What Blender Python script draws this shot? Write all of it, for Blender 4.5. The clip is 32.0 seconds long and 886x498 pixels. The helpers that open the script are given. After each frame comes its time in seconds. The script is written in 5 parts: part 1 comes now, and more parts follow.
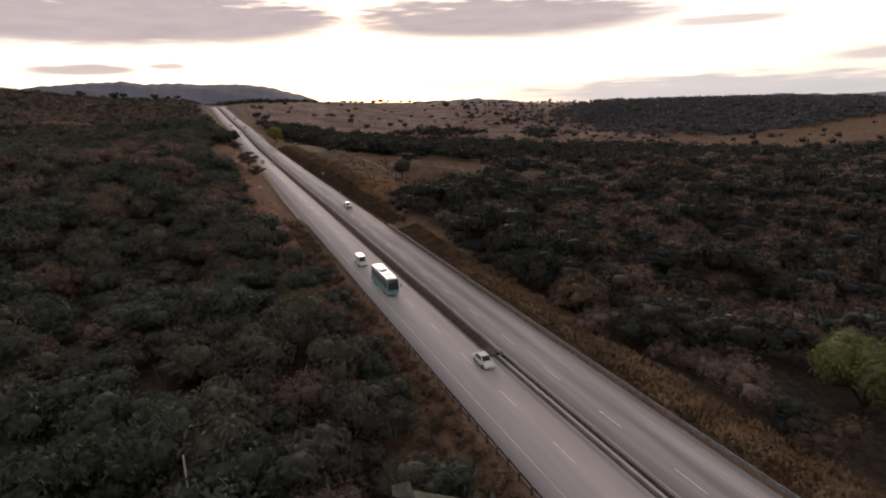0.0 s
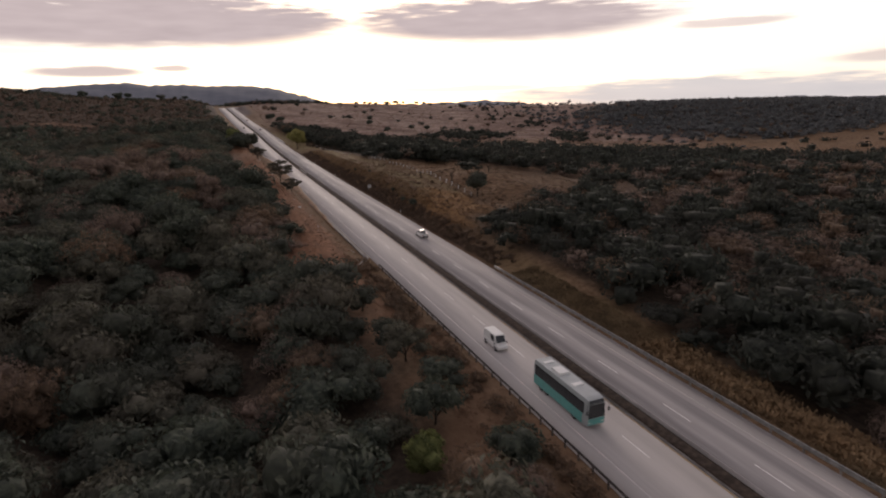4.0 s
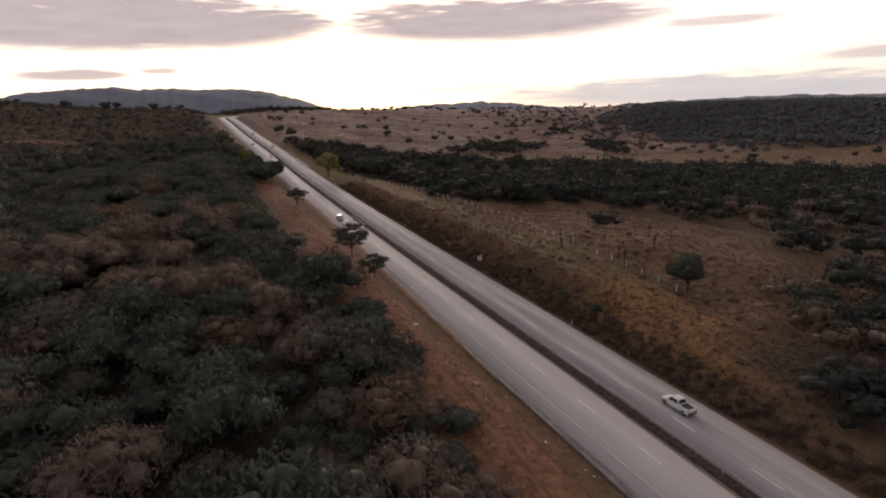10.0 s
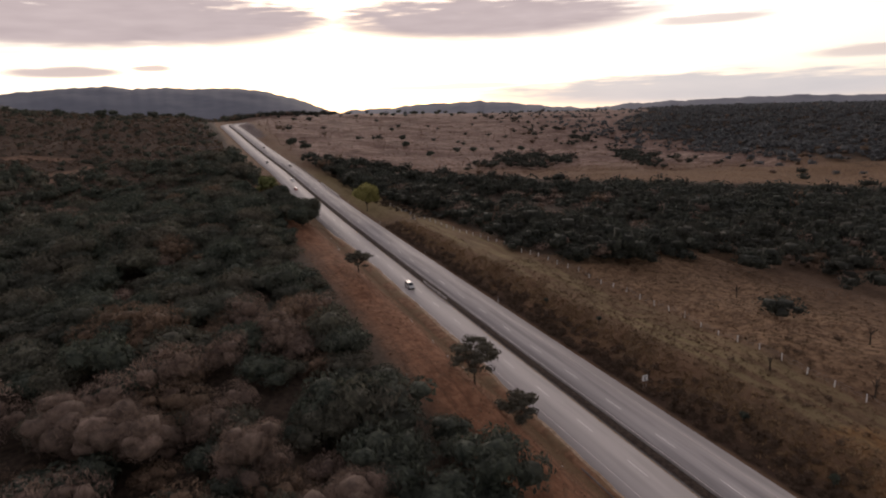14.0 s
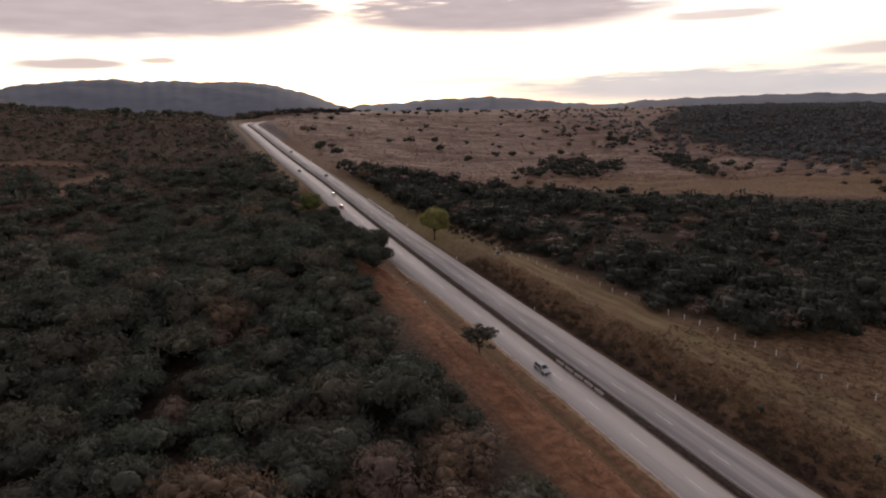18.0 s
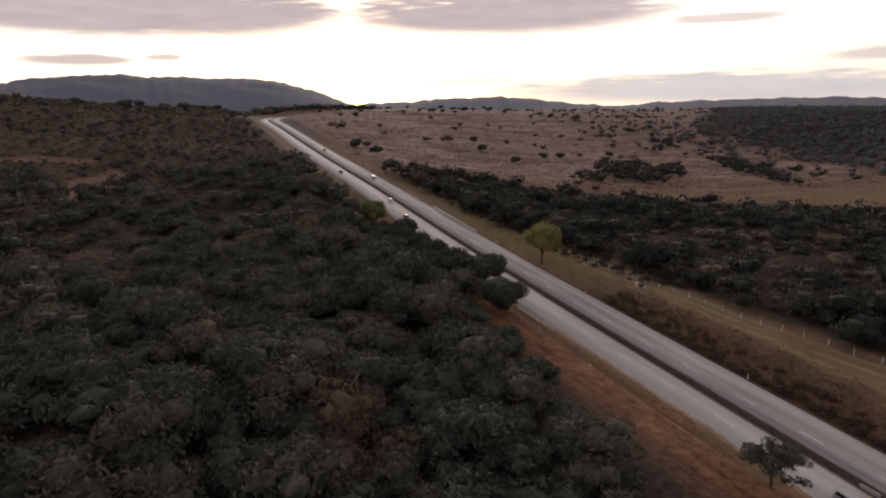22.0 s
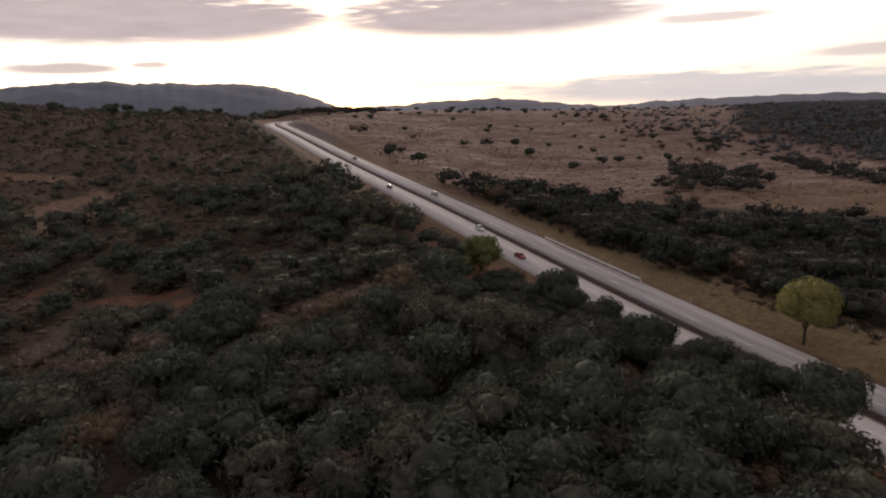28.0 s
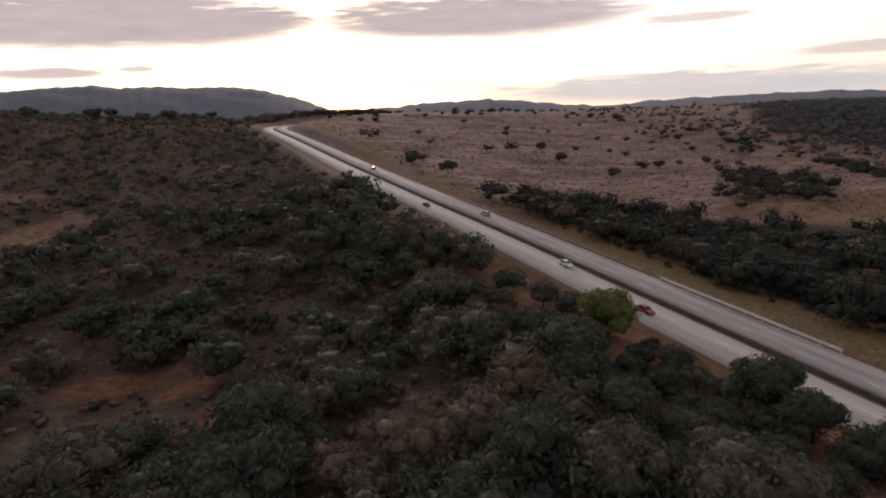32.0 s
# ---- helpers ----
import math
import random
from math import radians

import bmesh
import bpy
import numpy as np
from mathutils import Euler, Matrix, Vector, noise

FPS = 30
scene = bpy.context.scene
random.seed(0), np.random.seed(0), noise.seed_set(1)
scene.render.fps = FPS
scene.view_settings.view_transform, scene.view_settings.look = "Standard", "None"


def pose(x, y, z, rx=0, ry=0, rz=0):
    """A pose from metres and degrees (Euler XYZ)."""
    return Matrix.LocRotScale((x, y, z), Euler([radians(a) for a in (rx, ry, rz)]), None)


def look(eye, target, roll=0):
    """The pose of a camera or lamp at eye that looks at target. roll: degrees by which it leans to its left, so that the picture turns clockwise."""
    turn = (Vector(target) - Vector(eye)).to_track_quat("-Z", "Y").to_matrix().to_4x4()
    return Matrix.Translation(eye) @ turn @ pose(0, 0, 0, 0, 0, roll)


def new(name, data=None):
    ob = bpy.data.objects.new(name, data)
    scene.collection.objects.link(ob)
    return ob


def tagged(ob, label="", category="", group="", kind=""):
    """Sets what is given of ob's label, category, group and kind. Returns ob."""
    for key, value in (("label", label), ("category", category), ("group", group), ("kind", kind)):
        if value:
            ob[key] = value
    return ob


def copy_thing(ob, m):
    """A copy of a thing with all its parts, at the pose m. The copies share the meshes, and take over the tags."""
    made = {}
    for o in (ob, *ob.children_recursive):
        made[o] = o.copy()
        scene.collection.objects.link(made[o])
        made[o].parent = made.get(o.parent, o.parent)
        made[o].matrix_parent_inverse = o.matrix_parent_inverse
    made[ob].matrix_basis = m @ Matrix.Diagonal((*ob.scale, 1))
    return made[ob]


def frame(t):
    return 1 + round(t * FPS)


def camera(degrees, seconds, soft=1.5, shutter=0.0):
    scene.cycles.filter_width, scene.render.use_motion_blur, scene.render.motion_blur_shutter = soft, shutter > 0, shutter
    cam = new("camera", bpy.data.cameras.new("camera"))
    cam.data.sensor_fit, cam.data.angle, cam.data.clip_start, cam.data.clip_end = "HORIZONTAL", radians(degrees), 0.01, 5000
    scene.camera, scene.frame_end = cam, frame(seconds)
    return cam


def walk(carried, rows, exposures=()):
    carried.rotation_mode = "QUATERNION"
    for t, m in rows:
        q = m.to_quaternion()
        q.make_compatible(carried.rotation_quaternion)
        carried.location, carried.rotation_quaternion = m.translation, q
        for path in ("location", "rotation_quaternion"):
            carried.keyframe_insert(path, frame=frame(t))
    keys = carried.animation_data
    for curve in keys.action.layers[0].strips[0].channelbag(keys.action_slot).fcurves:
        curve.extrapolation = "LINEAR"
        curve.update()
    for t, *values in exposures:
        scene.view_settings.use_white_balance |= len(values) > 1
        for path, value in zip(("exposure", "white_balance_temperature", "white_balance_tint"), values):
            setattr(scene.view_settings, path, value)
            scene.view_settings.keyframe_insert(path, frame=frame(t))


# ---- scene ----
cam = camera(73.75, 32.0, soft=2.0, shutter=0.4)
PATH = [
    (0, (-38.10, -2.37, 38.42), (-2.00, 87.92, 15.06), -1.49),
    (0.5, (-38.67, 4.51, 38.22), (-2.64, 94.85, 14.96), -1.46),
    (1, (-39.29, 11.41, 38.01), (-3.33, 101.79, 14.84), -1.42),
    (2, (-40.73, 25.37, 37.66), (-4.92, 115.85, 14.61), -1.34),
    (3, (-42.37, 39.63, 37.54), (-6.66, 130.17, 14.56), -1.32),
    (3.5, (-43.17, 46.85, 37.65), (-7.47, 137.39, 14.66), -1.34),
    (5.5, (-46.06, 76.20, 39.40), (-10.19, 166.66, 16.39), -1.68),
    (6, (-46.72, 83.46, 40.01), (-10.72, 173.87, 17.00), -1.75),
    (7, (-48.00, 97.83, 41.50), (-11.74, 188.14, 18.48), -1.84),
    (8, (-49.35, 111.93, 43.36), (-12.82, 202.13, 20.33), -1.92),
    (9, (-50.86, 125.77, 45.53), (-14.12, 215.86, 22.44), -1.94),
    (10, (-52.61, 139.54, 48.09), (-15.62, 229.56, 25.10), -1.93),
    (11, (-54.59, 153.35, 50.92), (-17.43, 243.30, 27.94), -1.88),
    (12, (-56.75, 167.02, 53.99), (-19.40, 256.88, 30.95), -1.88),
    (13, (-58.99, 180.87, 57.43), (-21.47, 270.61, 34.21), -1.87),
    (13.5, (-60.14, 187.83, 59.21), (-22.48, 277.49, 35.92), -1.88),
    (15.5, (-64.63, 215.31, 66.13), (-26.16, 304.56, 42.58), -1.89),
    (16, (-65.77, 221.95, 67.21), (-27.31, 311.17, 43.51), -1.87),
    (16.5, (-66.98, 228.55, 67.91), (-28.69, 317.79, 44.03), -1.83),
    (17, (-68.29, 235.15, 68.19), (-30.36, 324.50, 44.16), -1.75),
    (17.5, (-69.71, 241.85, 68.19), (-32.23, 331.36, 44.06), -1.62),
    (18, (-71.21, 248.71, 68.01), (-34.16, 338.38, 43.81), -1.44),
    (18.5, (-72.76, 255.74, 67.72), (-36.03, 345.54, 43.49), -1.25),
    (19, (-74.34, 262.93, 67.34), (-37.81, 352.81, 43.09), -1.09),
    (20, (-77.48, 277.63, 66.37), (-41.06, 367.54, 42.10), -0.95),
    (21, (-80.59, 292.61, 65.40), (-44.13, 382.52, 41.17), -0.82),
    (22, (-83.58, 307.49, 64.56), (-46.94, 397.34, 40.38), -0.74),
    (23, (-86.15, 322.02, 63.94), (-49.25, 411.77, 39.80), -0.85),
    (24, (-88.16, 336.44, 63.50), (-50.97, 426.09, 39.42), -1.01),
    (25, (-89.60, 350.86, 63.04), (-52.24, 440.46, 39.03), -1.15),
    (25.5, (-90.14, 358.01, 62.78), (-52.73, 447.60, 38.82), -1.21),
    (27.5, (-91.49, 385.94, 61.64), (-53.64, 475.40, 37.89), -1.61),
    (28, (-91.71, 392.75, 61.46), (-53.66, 482.13, 37.74), -1.69),
    (29, (-92.06, 406.09, 61.27), (-53.60, 495.32, 37.63), -1.79),
    (30, (-92.41, 419.09, 61.38), (-53.54, 508.15, 37.79), -1.93),
    (31, (-92.81, 432.06, 61.62), (-53.63, 520.99, 38.05), -2.13),
    (32, (-93.06, 445.31, 61.89), (-53.60, 534.13, 38.36), -2.24),
]
walk(cam, [(t, look(eye, target, roll)) for t, eye, target, roll in PATH], exposures=[(0, 0.08, 6880, 18.5), (32, 0.08, 6880, 18.5)])

# ---- world and light ----
SUN_AZ, SUN_EL = radians(14.5), radians(11.0)


def math_node(nt, op, a, b=None, clamp=False):
    n = nt.nodes.new("ShaderNodeMath")
    n.operation, n.use_clamp = op, clamp
    for i, v in enumerate((a, b)):
        if v is None:
            continue
        if isinstance(v, (int, float)):
            n.inputs[i].default_value = v
        else:
            nt.links.new(v, n.inputs[i])
    return n.outputs[0]


def mix_node(nt, fac, a, b, blend="MIX"):
    n = nt.nodes.new("ShaderNodeMix")
    n.data_type, n.blend_type = "RGBA", blend
    for sock, v in ((n.inputs["Factor"], fac), (n.inputs[6], a), (n.inputs[7], b)):
        if isinstance(v, tuple):
            sock.default_value = (*v, 1)
        elif isinstance(v, (int, float)):
            sock.default_value = v
        else:
            nt.links.new(v, sock)
    return n.outputs[2]


def smooth_node(nt, v, lo, hi, a=0.0, b=1.0):
    n = nt.nodes.new("ShaderNodeMapRange")
    n.interpolation_type = "SMOOTHSTEP"
    nt.links.new(v, n.inputs[0])
    for i, k in enumerate((lo, hi, a, b)):
        n.inputs[i + 1].default_value = k
    return n.outputs[0]


def make_world():
    world = bpy.data.worlds.new("evening_sky")
    scene.world = world
    world.use_nodes = True
    nt = world.node_tree
    nt.nodes.clear()
    out = nt.nodes.new("ShaderNodeOutputWorld")
    bg = nt.nodes.new("ShaderNodeBackground")
    nt.links.new(bg.outputs[0], out.inputs[0])
    sky = nt.nodes.new("ShaderNodeTexSky")
    sky.sky_type, sky.sun_disc = "NISHITA", False
    sky.sun_elevation, sky.sun_rotation = SUN_EL, SUN_AZ
    tc = nt.nodes.new("ShaderNodeTexCoord")
    sep = nt.nodes.new("ShaderNodeSeparateXYZ")
    nt.links.new(tc.outputs["Generated"], sep.inputs[0])
    az = math_node(nt, "MULTIPLY", math_node(nt, "ARCTAN2", sep.outputs[0], sep.outputs[1]), 57.29578)
    el = math_node(nt, "MULTIPLY", math_node(nt, "ARCSINE", sep.outputs[2]), 57.29578)
    # overcast veil: cream near the horizon, lilac grey overhead
    ramp = nt.nodes.new("ShaderNodeValToRGB")
    nt.links.new(math_node(nt, "DIVIDE", el, 90.0, True), ramp.inputs[0])
    stops = ((0.0, (0.86, 0.78, 0.72)), (0.022, (1.0, 0.93, 0.85)), (0.055, (1.12, 1.06, 0.95)),
             (0.12, (1.05, 0.96, 0.90)), (0.25, (0.66, 0.62, 0.63)), (0.55, (0.42, 0.41, 0.44)), (1.0, (0.34, 0.34, 0.38)))
    while len(ramp.color_ramp.elements) < len(stops):
        ramp.color_ramp.elements.new(0.5)
    for e, (p, c) in zip(ramp.color_ramp.elements, stops):
        e.position, e.color = p, (*c, 1)
    # the veil glows towards the sun and dims away from it
    off = math_node(nt, "ABSOLUTE", math_node(nt, "SUBTRACT", az, math.degrees(SUN_AZ)))
    glow = smooth_node(nt, off, 0.0, 110.0, 1.12, 0.42)
    veil = mix_node(nt, 1.0, ramp.outputs[0], (1, 1, 1), "MULTIPLY")
    hue = nt.nodes.new("ShaderNodeVectorMath")
    hue.operation = "SCALE"
    nt.links.new(veil, hue.inputs[0])
    nt.links.new(glow, hue.inputs["Scale"])
    veil = mix_node(nt, 0.04, hue.outputs[0], sky.outputs[0], "ADD")
    # streaked clouds
    vec = nt.nodes.new("ShaderNodeCombineXYZ")
    nt.links.new(math_node(nt, "MULTIPLY", az, 0.16), vec.inputs[0])
    nt.links.new(math_node(nt, "MULTIPLY", el, 0.95), vec.inputs[1])
    nz = nt.nodes.new("ShaderNodeTexNoise")
    nz.inputs["Scale"].default_value, nz.inputs["Detail"].default_value, nz.inputs["Roughness"].default_value = 1.0, 4.0, 0.5
    nt.links.new(vec.outputs[0], nz.inputs["Vector"])
    vec2 = nt.nodes.new("ShaderNodeCombineXYZ")
    nt.links.new(math_node(nt, "MULTIPLY", az, 0.34), vec2.inputs[0])
    nt.links.new(math_node(nt, "MULTIPLY", el, 3.2), vec2.inputs[1])
    fray = nt.nodes.new("ShaderNodeTexNoise")
    fray.inputs["Scale"].default_value, fray.inputs["Detail"].default_value = 1.0, 5.0
    nt.links.new(vec2.outputs[0], fray.inputs["Vector"])
    wob = math_node(nt, "ADD", math_node(nt, "SUBTRACT", nz.outputs[0], 0.5), math_node(nt, "MULTIPLY", math_node(nt, "SUBTRACT", fray.outputs[0], 0.5), 0.9))
    cover = None
    # centre azimuth, elevation, half width, half height, softness, strength
    banks = ((-6.0, 7.75, 21.6, 2.4, 0.6, 1.0), (27.4, 7.7, 15.6, 1.95, 0.7, 1.0), (46.5, 6.5, 4.8, 0.45, 0.7, 0.7), (24.0, 1.85, 7.5, 0.30, 0.7, 0.62),
             (-8.2, 3.65, 4.4, 0.46, 0.7, 0.9), (-1.8, 3.95, 1.7, 0.28, 0.7, 0.85), (47.0, 0.9, 21.0, 1.35, 0.8, 0.9), (60.0, 3.2, 6.5, 0.55, 0.7, 0.7),
             (-15.0, 5.1, 5.5, 0.25, 0.7, 0.35), (31.0, 10.6, 12.0, 0.5, 0.7, 0.5))
    for a0, e0, w, h, soft, amount in banks:
        du = math_node(nt, "DIVIDE", math_node(nt, "SUBTRACT", az, a0), w)
        dv = math_node(nt, "DIVIDE", math_node(nt, "SUBTRACT", math_node(nt, "ADD", el, math_node(nt, "MULTIPLY", wob, h * 0.8)), e0), h)
        r = math_node(nt, "ADD", math_node(nt, "POWER", math_node(nt, "ABSOLUTE", du), 2.4), math_node(nt, "MULTIPLY", dv, dv))
        r = math_node(nt, "ADD", r, math_node(nt, "MULTIPLY", wob, 0.9))
        m = smooth_node(nt, r, 1.0 + soft * 0.6, 1.0 - soft, 0.0, amount)
        cover = m if cover is None else math_node(nt, "MAXIMUM", cover, m)
    high = math_node(nt, "MULTIPLY", smooth_node(nt, nz.outputs[0], 0.45, 0.62), smooth_node(nt, el, 10.5, 15.0, 0.0, 0.7))
    cover = math_node(nt, "MAXIMUM", cover, high)
    nz2 = nt.nodes.new("ShaderNodeTexNoise")
    nz2.inputs["Scale"].default_value, nz2.inputs["Detail"].default_value = 1.3, 3.0
    nt.links.new(vec.outputs[0], nz2.inputs["Vector"])
    grey = mix_node(nt, nz2.outputs[0], (0.455, 0.40, 0.412), (0.65, 0.585, 0.59))
    grey = mix_node(nt, smooth_node(nt, el, 3.4, 2.2), grey, mix_node(nt, nz2.outputs[0], (0.50, 0.535, 0.575), (0.66, 0.665, 0.68)))
    final = mix_node(nt, cover, veil, grey)
    nt.links.new(final, bg.inputs[0])
    bg.inputs[1].default_value = 0.95


make_world()
sun_data = bpy.data.lights.new("sun", "SUN")
sun_data.energy, sun_data.angle, sun_data.color = 1.1, radians(12), (1.0, 0.90, 0.80)
sun = new("sun", sun_data)
sun_dir = Vector((math.sin(SUN_AZ) * math.cos(SUN_EL), math.cos(SUN_AZ) * math.cos(SUN_EL), math.sin(SUN_EL)))
sun.matrix_world = look(sun_dir * 900, (0, 0, 0))


# ---- materials ----
def material(name, colors, scale=1.0, detail=6.0, rough=0.9, bump=0.0, bump_scale=None, stretch=(1, 1, 1), island=0.0, big=0.0, big_scale=0.05,
             big_color=(0.5, 0.5, 0.5), object_random=0.0, metal=0.0, lo=0.35, hi=0.65):
    """Colours mixed by fine noise over the place, with a broad second noise towards big_color and a spread between pieces."""
    m = bpy.data.materials.new(name)
    m.use_nodes = True
    nt = m.node_tree
    b = nt.nodes["Principled BSDF"]
    b.inputs["Roughness"].default_value, b.inputs["Metallic"].default_value = rough, metal
    b.inputs["Specular IOR Level"].default_value = 0.25
    geo = nt.nodes.new("ShaderNodeNewGeometry")
    mp = nt.nodes.new("ShaderNodeMapping")
    mp.inputs["Scale"].default_value = stretch
    nt.links.new(geo.outputs["Position"], mp.inputs["Vector"])

    def noise_tex(s, d):
        n = nt.nodes.new("ShaderNodeTexNoise")
        n.inputs["Scale"].default_value, n.inputs["Detail"].default_value = s, d
        nt.links.new(mp.outputs[0], n.inputs["Vector"])
        return n.outputs[0]

    fine = noise_tex(scale, detail)
    col = mix_node(nt, smooth_node(nt, fine, lo, hi), colors[0], colors[1])
    if big:
        broad = noise_tex(big_scale, 3.0)
        col = mix_node(nt, smooth_node(nt, broad, 0.42, 0.66, 0.0, big), col, big_color)
    if island or object_random:
        if island:
            rnd, amount = geo.outputs["Random Per Island"], island
        else:
            oi = nt.nodes.new("ShaderNodeObjectInfo")
            rnd, amount = oi.outputs["Random"], object_random
        k = math_node(nt, "ADD", math_node(nt, "MULTIPLY", rnd, 2 * amount), 1 - amount)
        vm = nt.nodes.new("ShaderNodeVectorMath")
        vm.operation = "SCALE"
        nt.links.new(col, vm.inputs[0])
        nt.links.new(k, vm.inputs["Scale"])
        col = vm.outputs[0]
    nt.links.new(col, b.inputs["Base Color"])
    if bump:
        bn = nt.nodes.new("ShaderNodeBump")
        bn.inputs["Strength"].default_value, bn.inputs["Distance"].default_value = min(bump, 1.0), 0.2 * max(1.0, bump)
        nt.links.new(noise_tex(bump_scale or scale * 2, 5.0), bn.inputs["Height"])
        nt.links.new(bn.outputs[0], b.inputs["Normal"])
    return m


def plain(name, color, rough=0.5, metal=0.0, spec=0.4):
    m = material(name, (tuple(c * 0.9 for c in color), color), 1.3, 4, rough, metal=metal)
    m.node_tree.nodes["Principled BSDF"].inputs["Specular IOR Level"].default_value = spec
    return m


M_CONCRETE = material("road_concrete", ((0.43, 0.40, 0.385), (0.54, 0.505, 0.485)), 0.9, 8, 0.85, 0.05, 6.0, (1.0, 0.06, 1.0), big=0.3, big_scale=0.9, big_color=(0.30, 0.275, 0.262))
M_CONCRETE_R = material("road_concrete_worn", ((0.39, 0.362, 0.35), (0.50, 0.466, 0.45)), 1.0, 8, 0.85, 0.05, 6.0, (1.0, 0.045, 1.0), big=0.45, big_scale=0.5, big_color=(0.235, 0.215, 0.208))


def wheel_tracks(m, lanes, amount, tint):
    """Darker bands worn and stained by tyres along the lanes, broken up along the road."""
    nt = m.node_tree
    b = nt.nodes["Principled BSDF"]
    base = b.inputs["Base Color"].links[0].from_socket
    geo = nt.nodes.new("ShaderNodeNewGeometry")
    sep = nt.nodes.new("ShaderNodeSeparateXYZ")
    nt.links.new(geo.outputs["Position"], sep.inputs[0])
    mp = nt.nodes.new("ShaderNodeMapping")
    mp.inputs["Scale"].default_value = (0.5, 0.022, 1.0)
    nt.links.new(geo.outputs["Position"], mp.inputs[0])
    n = nt.nodes.new("ShaderNodeTexNoise")
    n.inputs["Scale"].default_value, n.inputs["Detail"].default_value = 1.0, 7.0
    nt.links.new(mp.outputs[0], n.inputs["Vector"])
    band = None
    for x0, half, strong in lanes:
        k = smooth_node(nt, math_node(nt, "ABSOLUTE", math_node(nt, "SUBTRACT", sep.outputs[0], x0)), half, 0.15, 0.0, strong)
        band = k if band is None else math_node(nt, "MAXIMUM", band, k)
    fac = math_node(nt, "MULTIPLY", band, smooth_node(nt, n.outputs[0], 0.36, 0.66, 0.25 * amount, amount))
    nt.links.new(mix_node(nt, fac, base, tint), b.inputs["Base Color"])


wheel_tracks(M_CONCRETE, ((-6.4, 1.5, 1.0), (-2.8, 1.2, 0.5)), 0.5, (0.34, 0.315, 0.30))
wheel_tracks(M_CONCRETE_R, ((6.5, 1.6, 1.0), (7.4, 0.5, 0.9), (2.7, 1.3, 0.6)), 0.85, (0.225, 0.212, 0.212))
M_BARRIER = material("barrier_concrete", ((0.15, 0.135, 0.13), (0.23, 0.21, 0.20)), 2.0, 8, 0.9, 0.1, 8.0, (1, 0.3, 1), big=0.5, big_scale=0.3, big_color=(0.10, 0.09, 0.085))
M_WALL = material("median_concrete", ((0.24, 0.222, 0.215), (0.34, 0.315, 0.305)), 1.4, 8, 0.9, 0.1, 8.0, (1, 0.2, 1), big=0.5, big_scale=0.25, big_color=(0.18, 0.165, 0.158))
M_SOIL = material("median_soil", ((0.035, 0.026, 0.021), (0.075, 0.055, 0.043)), 1.5, 6, 1.0, 0.3, 6.0)
M_EARTH = material("red_earth", ((0.135, 0.070, 0.040), (0.235, 0.128, 0.075)), 0.7, 8, 1.0, 0.5, 2.5, big=0.7, big_scale=0.16, big_color=(0.155, 0.110, 0.062))
M_DUST = material("pale_shoulder_dust", ((0.24, 0.170, 0.115), (0.38, 0.285, 0.205)), 1.2, 8, 1.0, 0.3, 4.0, big=0.6, big_scale=0.12, big_color=(0.21, 0.125, 0.075))
M_PAINT = material("road_paint", ((0.72, 0.70, 0.67), (0.86, 0.84, 0.81)), 3.0, 6, 0.7)
M_LINE = material("edge_line_paint", ((0.50, 0.48, 0.46), (0.64, 0.56, 0.53)), 2.0, 6, 0.7, stretch=(1, 0.2, 1))
M_YELLOW = material("yellow_line_paint", ((0.36, 0.24, 0.10), (0.50, 0.34, 0.13)), 2.0, 6, 0.7, stretch=(1, 0.2, 1))
M_STEEL = material("galvanised_steel", ((0.20, 0.195, 0.19), (0.32, 0.31, 0.30)), 2.0, 6, 0.55, metal=0.4)
# darker steel for the west rail: its posts' shadows are put into the colour
M_SHADED_STEEL = material("shade_dark_steel", ((0.055, 0.05, 0.046), (0.13, 0.115, 0.105)), 2.0, 6, 0.7, metal=0.2)
M_WHITE = material("white_paint", ((0.62, 0.61, 0.60), (0.76, 0.75, 0.74)), 2.5, 6, 0.6)
M_BARK = material("bark", ((0.035, 0.027, 0.022), (0.085, 0.066, 0.052)), 3.0, 6, 0.95, 0.4, 9.0)
# far ridges: the blue-grey of distance haze is put into the base colour
M_MOUNT = material("mountain_haze_blue", ((0.135, 0.148, 0.182), (0.160, 0.172, 0.206)), 0.012, 8, 1.0, big=0.5, big_scale=0.002, big_color=(0.130, 0.142, 0.176))

def leaf_material(name, dark, light, other, scale=0.9):
    """Foliage: slightly glossy leaves that let some light through."""
    m = material(name, (dark, light), scale, 5, 0.85, 0.4, 1.6, island=0.24, big=0.65, big_scale=0.045, big_color=other, lo=0.3, hi=0.7)
    nt = m.node_tree
    b, out = nt.nodes["Principled BSDF"], nt.nodes["Material Output"]
    b.inputs["Specular IOR Level"].default_value = 0.2
    thin = nt.nodes.new("ShaderNodeBsdfTranslucent")
    nt.links.new(b.inputs["Base Color"].links[0].from_socket, thin.inputs["Color"])
    mx = nt.nodes.new("ShaderNodeMixShader")
    mx.inputs[0].default_value = 0.28
    nt.links.new(b.outputs[0], mx.inputs[1])
    nt.links.new(thin.outputs[0], mx.inputs[2])
    nt.links.new(mx.outputs[0], out.inputs["Surface"])
    return m


